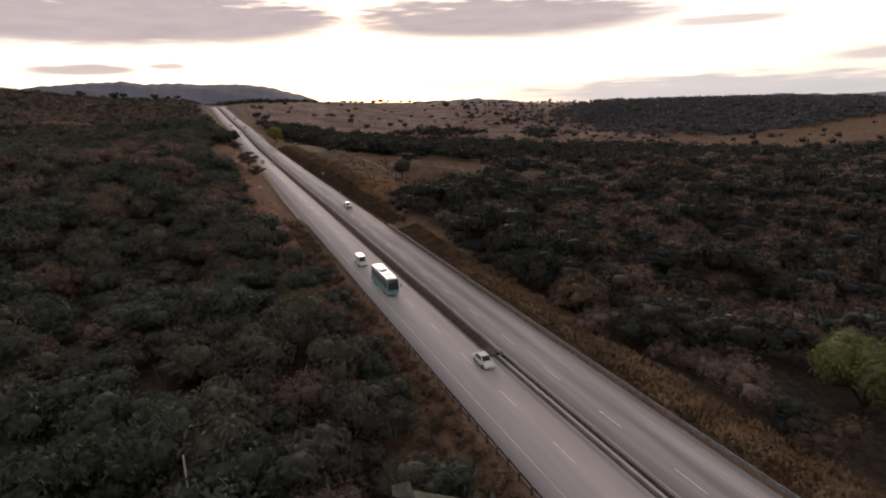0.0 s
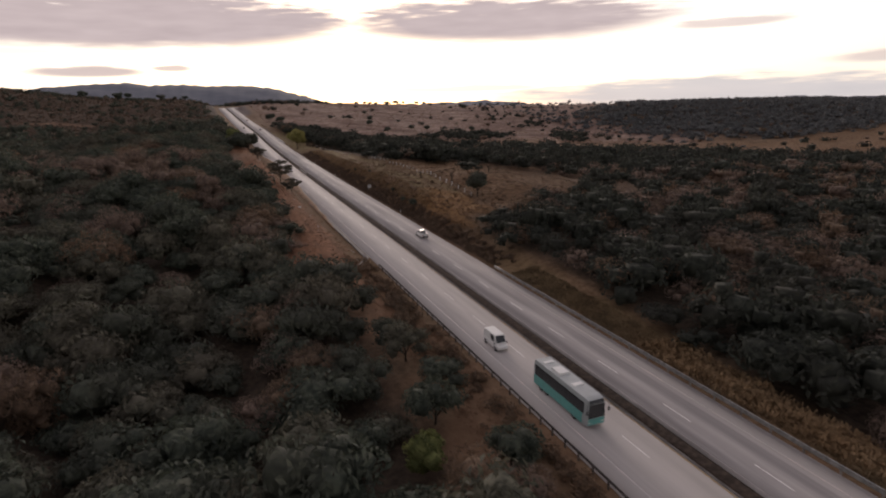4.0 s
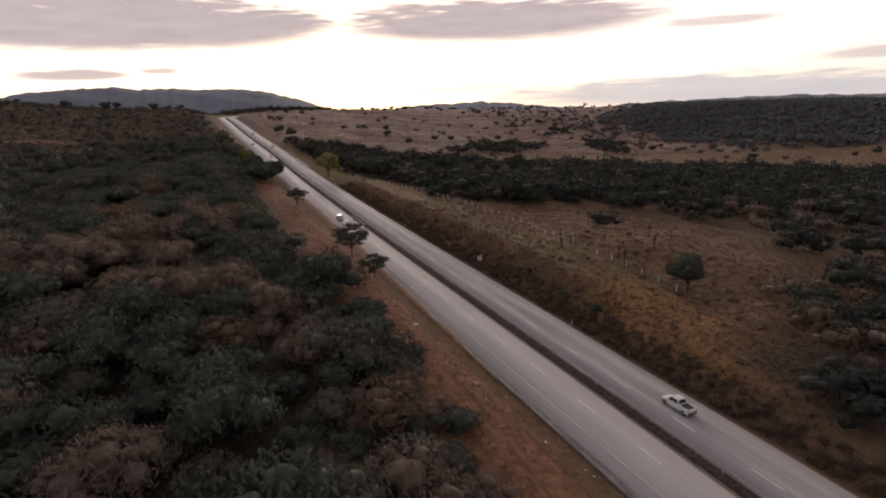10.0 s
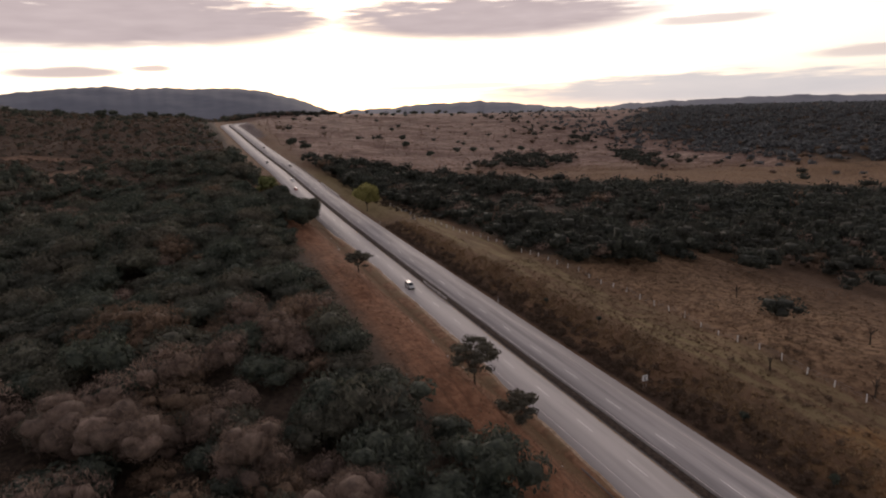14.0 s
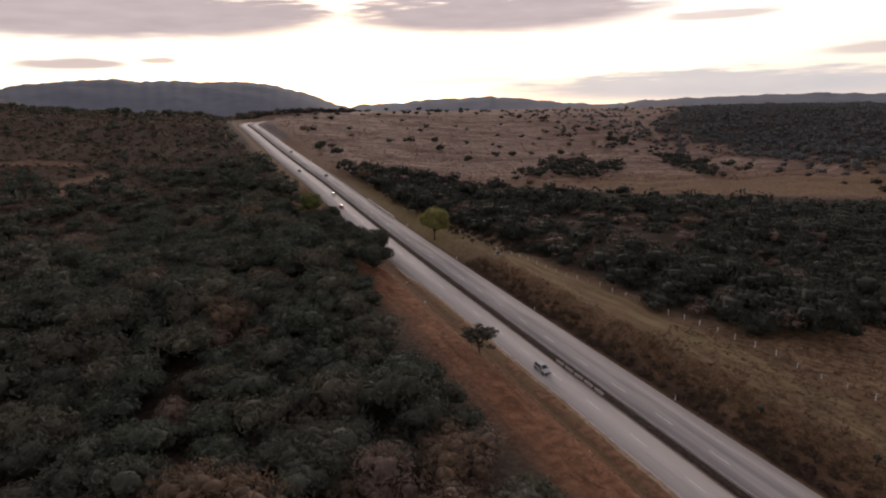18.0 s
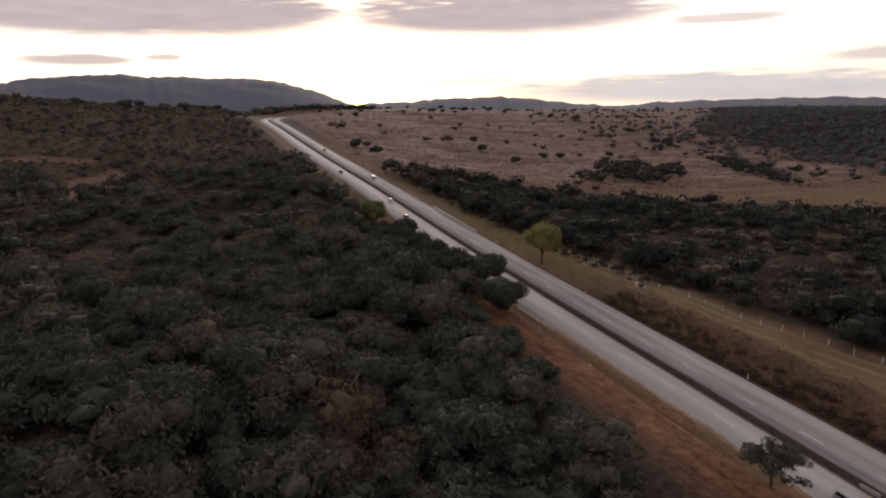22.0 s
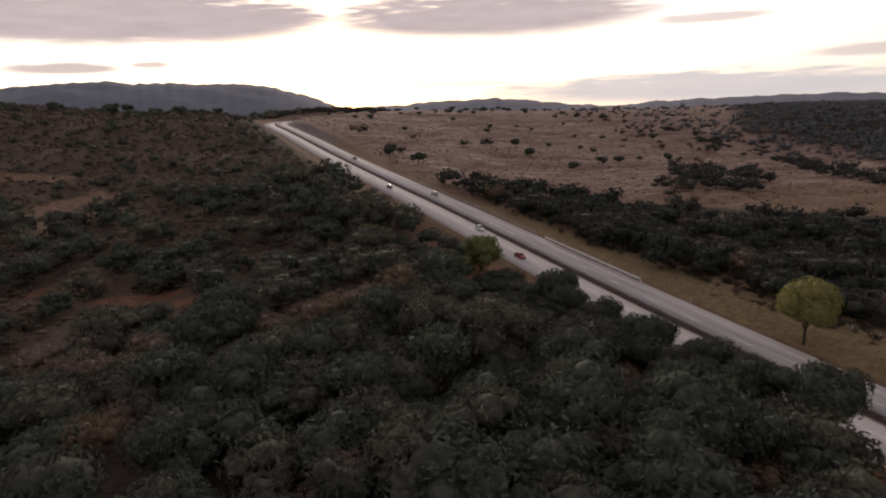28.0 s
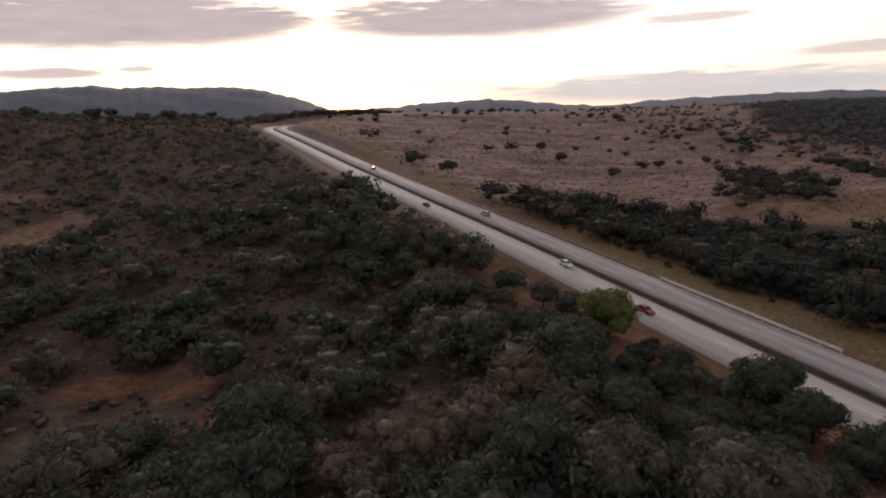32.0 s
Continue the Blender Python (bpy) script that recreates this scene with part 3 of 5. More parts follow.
def build_ground():
    xs = steps((-4800, -1000, 400), (-1000, -420, 60), (-420, -120, 12), (-120, -40, 4), (-40, 48, 1.6), (48, 120, 4), (120, 420, 12), (420, 1300, 30), (1300, 5001, 370))
    ys = steps((-900, -80, 80), (-80, 700, 4), (700, 1150, 8), (1150, 1900, 30), (1900, 5001, 310))
    gx, gy = np.meshgrid(xs, ys, indexing="ij")
    v = np.stack([gx, gy, ground_z(gx, gy)], -1).reshape(-1, 3)
    i, j = np.meshgrid(np.arange(len(xs) - 1), np.arange(len(ys) - 1), indexing="ij")
    a = (i * len(ys) + j).ravel()
    q = np.stack([a, a + len(ys), a + len(ys) + 1, a + 1], -1)
    ob = new("ground", mesh_np("ground", v, q, M_GROUND, smooth=True))
    tagged(ob, "dry grass and red-brown earth over rolling hills", "ground", kind="structure")


build_ground()


def build_mountain(name, label, ridge, dist, depth, seed, base=5.0, eye=(-92, 393, 61.5), mat=None):
    """A range of hills seen along a ridge line: azimuth and elevation of its crest from the road's upper end."""
    az = np.linspace(ridge[0][0], ridge[-1][0], 160)
    el = np.interp(az, [r[0] for r in ridge], [r[1] for r in ridge])
    k = np.array([1, 2, 1]) / 4
    for _ in range(3):
        el[1:-1] = k[0] * el[:-2] + k[1] * el[1:-1] + k[2] * el[2:]
    crest = eye[2] + dist * np.tan(np.radians(el))
    rough = dist / 4000
    crest = crest + rough * (5 * wave(az * 30, 0 * az, 60, seed) + 3 * wave(az * 30, 0 * az, 17, seed + 1))
    fr = np.linspace(0, 1, 26)
    v = np.zeros((len(az), len(fr), 3))
    for n, f in enumerate(fr):
        r = dist - depth + f * depth * 1.5
        up = np.sin(min(1.0, f * 1.5) * math.pi / 2) if f < 0.667 else 1 - (f - 0.667) * 2.4
        rx, ry = eye[0] + r * np.sin(np.radians(az)), eye[1] + r * np.cos(np.radians(az))
        spur = 0.025 * np.sin(math.pi * min(1, f * 1.5)) * wave(rx, ry, 330, seed + 2)
        v[:, n, 0], v[:, n, 1] = rx, ry
        v[:, n, 2] = base + (crest - base) * np.clip(up + spur * (f < 0.65), 0, 1.0)
    i, j = np.meshgrid(np.arange(len(az) - 1), np.arange(len(fr) - 1), indexing="ij")
    a = (i * len(fr) + j).ravel()
    q = np.stack([a, a + 1, a + len(fr) + 1, a + len(fr)], -1)
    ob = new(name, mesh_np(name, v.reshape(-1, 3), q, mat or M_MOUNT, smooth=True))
    tagged(ob, label, "mountain", kind="structure")


build_mountain("backdrop_mountain", "long haze-blue mountain ridge on the horizon", [(-34, 1.2), (-24, 1.9), (-16, 1.7), (-12.4, 2.04), (-10.2, 2.36), (-7.5, 2.5), (-5.2, 2.66), (-3.8, 2.45), (-2.2, 2.36), (-0.5, 2.5), (1.5, 2.22), (3.5, 2.32), (5.9, 2.26), (8.8, 1.8), (11.7, 0.88), (13.7, 0.07), (16, -0.6)], 4000, 1300, 11)
build_mountain("backdrop_mountain", "low haze-blue hills on the horizon", [(13, -0.8), (15.8, 0.0), (19, 0.07), (22.2, 0.3), (27.5, 0.47), (31.7, 0.22), (34.8, -0.23), (39.8, -0.57), (44, -0.9)], 4300, 900, 21)
build_mountain("backdrop_mountain", "low haze-grey hills behind the plain", [(34, -1.0), (39.5, -0.62), (42.2, -0.24), (46.8, -0.09), (53.2, 0.0), (56.2, 0.12), (59.4, -0.14), (70, 0.2), (84, -0.4)], 3900, 900, 31)
M_NEAR_HILL = material("wooded_hill", ((0.048, 0.048, 0.047), (0.082, 0.076, 0.070)), 0.11, 8, 1.0, 1.0, 0.09, big=0.5, big_scale=0.01, big_color=(0.060, 0.056, 0.053))
build_mountain("backdrop_hill", "dark wooded hill shoulder in front of the mountain ridge", [(-32, 2.7), (-22, 2.4), (-16, 1.95), (-13.5, 1.45), (-12, 0.95), (-10.65, 0.52), (-9, 0.1), (-7.5, -0.5), (-6, -1.2)], 1130, 420, 41, base=30.0, mat=M_NEAR_HILL)

# ---- road ----
HALF, INNER, EDGE_LINE, LANE_LINE, DASH = 10.9, 1.15, 8.6, 4.5, 13.08
ROAD_RUN = np.arange(-120, 1180.1, 5.0)


def cross(x):
    return -0.015 * abs(x)


def build_road():
    for name, s, mat, label in (("road_west", -1, M_CONCRETE, "two-lane pale grey concrete carriageway"), ("road_east", 1, M_CONCRETE_R, "two-lane grey concrete carriageway with darker wheel tracks")):
        a, b = s * INNER, s * HALF
        prof = [(a, cross(a)), (b, cross(b)), (b, cross(b) - 0.5), (a, cross(a) - 0.5)]
        road = strip(prof, ROAD_RUN, mat, name)
        tagged(road, label, "road", kind="structure")
        for off, w in ((EDGE_LINE, 0.08),) + (((INNER + 0.45, 0.06),) if s > 0 else ()):
            e0, e1 = s * off - w, s * off + w
            strip([(e0, cross(off) + 0.004), (e1, cross(off) + 0.004), (e1, cross(off) - 0.02), (e0, cross(off) - 0.02)], ROAD_RUN, M_LINE, "edge_line", road, "worn white edge line")
        bm = bmesh.new()
        box(bm, -0.07, 0.07, -2.2, 2.2, -0.02, 0.006)
        first = part("lane_dash", bm, M_PAINT, road, "white lane dash")
        phase = 7.9 if s < 0 else 11.5
        ys = np.arange(phase - 5 * DASH, 1000, DASH)
        for n, y in enumerate(ys):
            ob = first if n == 0 else new("lane_dash", first.data)
            ob.parent = road
            x = float(road_x(y)) + s * LANE_LINE
            slope = math.atan(float(road_z(y + 2) - road_z(y - 2)) / 4)
            ob.matrix_local = Matrix.Translation((x, y, float(road_z(y)) + cross(LANE_LINE))) @ Matrix.Rotation(slope, 4, "X")


build_road()


def build_median():
    med = tagged(new("median"), "narrow dark earth median with a stained concrete barrier", "median", kind="structure")
    run = np.arange(72, 1180.1, 4.0)
    strip([(-1.0, 0.06), (-0.75, 0.30), (0.10, 0.46), (0.40, 0.46), (0.40, -0.4), (-1.0, -0.4)], run, M_SOIL, "soil_strip", med, "raised bed of dark brown earth")
    strip([(-1.14, -0.4), (-1.14, 0.14), (-1.00, 0.14), (-1.00, -0.4)], run, M_BARRIER, "kerb", med)
    strip([(0.30, -0.3), (0.36, 0.25), (0.56, 0.72), (0.74, 0.72), (0.95, 0.25), (1.13, 0.05), (1.13, -0.3), (0.7, -0.3)], run, M_WALL, "barrier", med, "weathered grey concrete safety barrier")
    run = np.arange(-120, 72.1, 4.0)
    strip([(-1.13, 0.04), (1.13, 0.04), (1.13, -0.4), (-1.13, -0.4)], run, M_CONCRETE, "paved_strip", med)
    strip([(-0.62, 0.04), (-0.52, 0.5), (-0.38, 0.5), (-0.28, 0.04)], run, M_BARRIER, "kerb", med)
    strip([(0.45, 0.045), (1.10, 0.045), (1.10, 0.0), (0.45, 0.0)], run, M_SOIL, "soil_strip", med)
    bm = bmesh.new()
    box(bm, -0.10, 0.10, -1.4, 1.4, 0.0, 0.75, 0.02)
    slab = part("kerb_slab", bm, M_CONCRETE, med, "pale repaired slab")
    for n, y in enumerate((338, 341.5, 345, 348.5, 352)):
        ob = slab if n == 0 else new("kerb_slab", slab.data)
        ob.parent = med
        ob.location = (-0.8, y, float(road_z(y)))
    bm = bmesh.new()
    box(bm, -0.05, 0.05, -0.07, 0.07, -0.1, 0.70)
    first = part("barrier_post", bm, M_CONCRETE, med, "pale post against the barrier")
    for n, y in enumerate(np.arange(184, 240, 4.0)):
        ob = first if n == 0 else new("barrier_post", first.data)
        ob.parent = med
        ob.location = (0.24 + float(road_x(y)), y, float(road_z(y)))


build_median()


def build_gutter():
    """A stained concrete gutter along the foot of the bank, and the yellow line beside the median."""
    run = np.arange(184, 260.1, 4.0)
    g = tagged(new("gutter"), "stained dark concrete gutter beside the carriageway", "gutter", kind="structure")
    strip([(-12.15, -0.06), (-11.95, -0.06), (-11.85, -0.22), (-11.2, -0.26), (-10.92, -0.19), (-10.92, -0.5), (-12.15, -0.5)], run, M_BARRIER, "channel", g)
    run = np.arange(72, 1180.1, 4.0)
    line = strip([(-1.42, cross(1.4) + 0.005), (-1.28, cross(1.3) + 0.005), (-1.28, -0.06), (-1.42, -0.06)], run, M_YELLOW, "yellow_line")
    tagged(line, "worn yellow line along the median", "road marking", kind="structure")


build_gutter()


def build_spill():
    """Red earth and grass that have crept over the hard shoulder."""
    ys = np.arange(216, 436.1, 1.0)
    inner = np.interp(ys, [216, 226, 263, 285, 305, 340, 400, 415, 425, 436], [-12.3, -11.6, -10.3, -9.7, -8.9, -8.5, -8.6, -9.4, -10.6, -11.3]) + 0.28 * wave(ys, 0 * ys, 9, 71) + 0.16 * wave(ys, 0 * ys, 2.6, 72)
    rows = []
    for f, lift in ((0.0, -0.02), (0.06, 0.04), (0.28, 0.06), (0.42, 0.13), (0.7, 0.10), (1.0, -0.25)):
        x = inner * (1 - f) - 12.6 * f
        rows.append(np.stack([x, ys, road_z(ys) + cross(9.5) + lift + 0.03 * wave(x * 3, ys * 1.0, 4, 73) * (f > 0)], -1))
    v = np.stack(rows, 1)
    n, k = v.shape[:2]
    a = (np.arange(n - 1)[:, None] * k + np.arange(k - 1)[None]).ravel()
    ob = new("verge_spill", mesh_np("verge_spill", v.reshape(-1, 3), np.stack([a, a + k, a + k + 1, a + 1], -1), [M_EARTH, M_DUST], smooth=True, index=(a % k < 2).astype(int)))
    tagged(ob, "red earth and dry grass crept over the hard shoulder", "ground", kind="structure")


build_spill()


def guardrail(label, x, y0, y1, step, mat, double=False, face=-1):
    """A steel beam on posts beside the road."""
    top = tagged(new("guardrail"), label, "guardrail", group="roadside rails")
    ys = np.arange(y0, y1 + 0.1, step)
    for h in ((0.62, 0.34) if double else (0.55,)):
        f = face * 0.08
        prof = [(x, h + 0.16), (x + f, h + 0.09), (x, h), (x + f, h - 0.09), (x, h - 0.16), (x + 0.04 * -face, h - 0.16), (x + 0.04 * -face, h), (x + 0.04 * -face, h + 0.16)]
        strip(prof, ys, mat, "beam", top)
    bm = bmesh.new()
    box(bm, -0.07, 0.07, -0.09, 0.09, -0.5, 0.80)
    first = part("post", bm, mat, top)
    for n, y in enumerate(ys):
        ob = first if n == 0 else new("post", first.data)
        ob.parent = top
        ob.location = (float(road_x(y)) + x - 0.12 * face, y, float(road_z(y)) - 0.1)


guardrail("galvanised double-beam guardrail along the grass verge", 11.15, -60, 164, 4, M_STEEL, True, -1)
guardrail("guardrail between the road and the scrub, darkened for shade", -11.2, -60, 175, 2.5, M_SHADED_STEEL, False, 1)
guardrail("white-painted guardrail on the verge", 11.0, 506, 552, 4, M_WHITE, True, -1)
guardrail("grey guardrail running uphill beside the road", 11.1, 556, 660, 4, M_STEEL, False, -1)


# ---- plants ----
def cube_sphere(n):
    """Unit sphere of 6 n n quads."""
    vs, qs, seen = [], [], {}

    def vert(p):
        p = p / np.linalg.norm(p)
        key = tuple(np.round(p, 4))
        if key not in seen:
            seen[key] = len(vs)
            vs.append(p)
        return seen[key]

    for axis in range(3):
        for s in (-1, 1):
            for i in range(n):
                for j in range(n):
                    f = []
                    for di, dj in ((0, 0), (1, 0), (1, 1), (0, 1)):
                        p = np.zeros(3)
                        p[axis] = s
                        p[(axis + 1) % 3] = math.tan((2 * (i + di) / n - 1) * math.pi / 4)
                        p[(axis + 2) % 3] = math.tan((2 * (j + dj) / n - 1) * math.pi / 4)
                        f.append(vert(p))
                    qs.append(f if s > 0 else f[::-1])
    return np.array(vs), np.array(qs)


BALL = {n: cube_sphere(n) for n in (1, 2, 3)}


def crown(seed, width, height, base, lobes, leaves, leaf, core=2, flat=0.0, thin=1.0, fill=0.84, umbrella=False):
    """A crown of overlapping uneven lobes, set with small leaf clumps. Returns vertices and quads; its foot is at z 0."""
    r = np.random.RandomState(seed)
    cs, rs = [], []
    for n in range(lobes):
        a, d = r.uniform(0, 6.283), width * 0.5 * (0.0 if n == 0 else r.uniform(0.35, 0.72))
        k = (0.64 if n == 0 else r.uniform(0.32, 0.54)) * width * 0.5 * (1.25 if lobes < 3 else 1.0)
        top = height - k * 0.75
        z = base + (top - base) * (r.uniform(0.35, 1.0) if n else 0.75) * (1 - 0.35 * d / (width * 0.5) * (1 - flat))
        cs.append((d * math.cos(a), d * math.sin(a), z))
        rs.append((k, k * r.uniform(0.85, 1.15), k * r.uniform(0.62, 0.85) * (1 - 0.45 * flat)))
    if umbrella:
        # flat tiers of foliage spread over a shallow dome
        cs, rs = [], []
        for n in range(lobes):
            a, e = 2.4 * n + r.uniform(-0.4, 0.4), math.sqrt((n + 0.3) / lobes) * r.uniform(0.85, 1.0)
            k = width * r.uniform(0.085, 0.135)
            d = e * (width * 0.5 - k)
            z = height - 0.5 - (height - base) * (0.50 * e * e + r.choice([0.0, 0.22, 0.45]))
            cs.append((d * math.cos(a), d * math.sin(a), z))
            rs.append((k, k * r.uniform(0.8, 1.2), k * r.uniform(0.30, 0.45)))
    cs, rs = np.array(cs), np.array(rs)
    vs, qs, n0 = [], [], 0
    bv, bq = BALL[core]
    for c, k in zip(cs, rs):
        p = bv * (1 + 0.15 * r.randn(len(bv), 1).clip(-1.5, 1.5)) * k * fill + c
        vs.append(p)
        qs.append(bq + n0)
        n0 += len(p)
    if leaves:
        pick = r.choice(lobes, leaves * 2, p=(rs[:, 0] ** 2) / (rs[:, 0] ** 2).sum())
        d = r.randn(leaves * 2, 3)
        d[:, 2] = np.abs(d[:, 2]) * 1.15 - 0.38
        d /= np.linalg.norm(d, axis=1, keepdims=True)
        p = cs[pick] + d * rs[pick] * r.uniform(0.80, 1.14, (leaves * 2, 1))
        inside = (((p[:, None] - cs) / (rs * 0.80)) ** 2).sum(-1).min(1) < 0.8
        p, d = p[~inside][:leaves], d[~inside][:leaves]
        m = len(p)
        nrm = d + 0.38 * r.randn(m, 3)
        nrm /= np.linalg.norm(nrm, axis=1, keepdims=True)
        u = np.cross(nrm, r.randn(m, 3))
        u /= np.linalg.norm(u, axis=1, keepdims=True)
        u = u + d * r.uniform(-0.1, 0.7, (m, 1)) + (0, 0, 0.15)
        u /= np.linalg.norm(u, axis=1, keepdims=True)
        w = np.cross(nrm, u)
        w /= np.linalg.norm(w, axis=1, keepdims=True)
        s = leaf * r.uniform(0.55, 1.35, (m, 1))
        quad = np.stack([p - u * s, p - w * s * 0.6 * thin + nrm * s * 0.25, p + u * s, p + w * s * 0.6 * thin + nrm * s * 0.25], 1).reshape(-1, 3)
        vs.append(quad)
        qs.append(np.arange(m * 4).reshape(m, 4) + n0)
    return np.concatenate(vs), np.concatenate(qs)


def trunk_bm(seed, height, base, width, radius, limbs=4, lean=0.0):
    r = random.Random(seed)
    bm = bmesh.new()
    top = (lean + r.uniform(-0.3, 0.3), r.uniform(-0.3, 0.3), height * 0.72)
    fork = (top[0] * 0.4, top[1] * 0.4, base * 0.8)
    tube(bm, [(0, 0, -0.8), (0, 0, 0.2), fork, top], [radius * 1.3, radius, radius * 0.75, radius * 0.25])
    for n in range(limbs):
        a = 6.283 * n / limbs + r.uniform(-0.5, 0.5)
        d = width * r.uniform(0.26, 0.40)
        z = base + (height - base) * r.uniform(0.35, 0.7)
        mid = (fork[0] + d * 0.5 * math.cos(a), fork[1] + d * 0.5 * math.sin(a), fork[2] + (z - fork[2]) * 0.65)
        tube(bm, [fork, mid, (fork[0] + d * math.cos(a), fork[1] + d * math.sin(a), z)], [radius * 0.55, radius * 0.38, radius * 0.12], 5)
    return bm


def tree_thing(name, label, kind, seed, width, height, base, lobes, leaves, leaf, radius=0.18, flat=0.0, thin=1.0, group="", fill=0.84, limbs=4, umbrella=False):
    """A single tree: an Empty at its foot with a trunk and a crown."""
    top = tagged(new(name), label, "tree" if "bush" not in name else "bush", group)
    part("trunk", trunk_bm(seed, height, base, width, radius, limbs), M_BARK, top)
    v, q = crown(seed, width, height, base, lobes, leaves, leaf * 1.5, 2, flat, thin * 0.5, fill, umbrella)
    v[:, 2] *= height / v[:, 2].max()
    ob = new("crown", mesh_np("crown", v, q, LEAF[kind]))
    ob.parent = top
    return top


def stand(top, x, y, turn=0.0, size=1.0, sink=0.0):
    top.location = (x, y, float(ground_z(x, y)) - sink)
    top.rotation_euler[2] = turn
    top.scale = (size,) * 3
    return top


# ---- where plants grow ----
WOOD_Y = [0, 100, 145, 178, 207, 240, 255, 285, 320, 355, 400, 424, 436, 450, 480, 520, 560, 610, 700, 800]
WOOD_X = [-17.5, -17.5, -18.5, -28, -25, -27, -25, -32, -34, -36, -33, -28, -18.5, -18, -20.5, -20.5, -21, -20, -24, -28]


def clearing(x, y):
    out = 0 * x
    for cx, cy, a, b, turn in CLEARINGS:
        c, s = math.cos(turn), math.sin(turn)
        u, v = (x - cx) * c + (y - cy) * s, (y - cy) * c - (x - cx) * s
        out = np.maximum(out, np.clip((1.25 - (u / a) ** 2 - (v / b) ** 2) * 2.5 + 0.5 * wave(x, y, 14, 18), 0, 1))
    return out


def density(x, y):
    """Share of the ground under crowns, 0 to 1."""
    x, y = np.asarray(x, float), np.asarray(y, float)
    n = 0.5 + 0.5 * wave(x, y, 60, 7)
    fine = wave(x, y, 26, 17)
    d = x - road_x(y)
    edge = np.interp(y, WOOD_Y, WOOD_X) + 1.2 * wave(y, 0 * y, 25, 8)
    west = np.where(d < edge, 1.0, 0.0)
    # the hollow beyond the oaks: clumps of trees over brown scrub, with bare clearings
    hollow = np.clip((y - 505) / 40, 0, 1) * np.clip((-d - 40) / 30, 0, 1) * np.clip((700 - y) / 20, 0, 1)
    west = west * (1 - hollow * np.clip(0.52 - 0.42 * fine - 0.25 * wave(x, y, 75, 7), 0.05, 0.92))
    west = west * (1 - np.clip((y - 690) / 60, 0, 0.30))
    west = west * (1 - 0.97 * clearing(x, y))
    south_edge = np.interp(d, [14, 20, 36, 60, 100, 180], [180, 196, 210, 226, 236, 250]) + 7 * wave(x, y, 40, 9)
    south = np.clip((south_edge - y) / 10, 0, 1) * np.clip(0.62 + (south_edge - y) / 130 + 0.35 * wave(x, y, 30, 15), 0.4, 1) * np.clip((d - 18.5 - 2 * wave(y, 0 * y, 40, 4)) / 3, 0, 1)
    near_edge = np.interp(d, [30, 45, 75, 115, 140, 300], [332, 326, 330, 338, 318, 300]) + 5 * wave(d, 0 * d, 50, 5)
    wall = np.interp(y, [330, 430, 460, 500, 540, 700], [38, 36, 32, 25, 22, 22]) + 2.5 * wave(y, 0 * y, 30, 3)
    far_edge = np.interp(d, [20, 35, 60, 110, 150, 205, 250, 300, 350, 420, 520], [700, 690, 660, 602, 580, 560, 528, 505, 460, 410, 380]) + 12 * wave(d, 0 * d, 45, 6)
    belt = np.clip((y - near_edge) / 10, 0, 1) * np.clip((far_edge - y) / 30, 0, 1) * np.clip((d - wall) / 5, 0, 1)
    glade = np.clip(1.35 - ((d - 95) / 45) ** 2 - ((y - 468) / 58) ** 2 + 0.35 * fine, 0, 1)
    belt = belt * (1 - 0.62 * glade)
    field = 0.014 * np.clip((y - 200) / 20, 0, 1) * np.clip((350 - y) / 20, 0, 1) * np.clip((d - 45) / 20, 0, 1)
    field = field + 0.5 * np.clip((d - 85) / 80, 0, 1) * np.clip((y - 200) / 20, 0, 1) * np.clip((360 - y) / 20, 0, 1)
    plain_ = 0.009 * np.clip((y - 640) / 40, 0, 1) * np.clip((d - 16) / 30, 0, 1)
    along, over = (d - 240) * 0.87 + (y - 690) * 0.49, (y - 690) * 0.87 - (d - 240) * 0.49
    clump = np.clip(1.5 - (along / 78) ** 2 - (over / 27) ** 2 + 0.7 * fine, 0, 1) * 0.62
    gully = np.clip(1.6 - np.abs(d - 355 - 0.55 * (y - 640)) / 16 + 0.6 * fine, 0, 1) * np.clip((y - 630) / 15, 0, 1) * np.clip((800 - y) / 20, 0, 1) * 0.7
    foot = np.interp(y, [540, 640, 720, 800, 910, 1083, 1300], [560, 538, 512, 505, 528, 690, 760])
    hill = np.clip((d - foot - 34 * wave(x, y, 60, 12)) / 75, 0, 1) * np.clip((y - 520) / 40, 0, 1) * 0.97
    upper = np.clip((d - 330) / 60, 0, 1) * np.clip((y - 1040) / 60, 0, 1) * 0.07
    fringe = np.clip((d - 330 - 0.35 * (y - 820)) / 90, 0, 1) * np.clip((y - 800) / 60, 0, 1) * np.clip((1080 - y) / 60, 0, 1) * np.clip(1.6 * n - 0.5, 0, 0.24)
    strip_ = 0.035 * np.clip((d - 380) / 40, 0, 1) * np.clip((y - 380) / 40, 0, 1) * np.clip((720 - y) / 40, 0, 1)
    east = np.maximum.reduce([strip_, fringe, south, belt, field, plain_, clump, gully, hill, upper])
    return np.where(d < 0, west, np.where(d > 14, east, 0.0))


SPECIES = ["oak", "olive", "dry", "rust"]


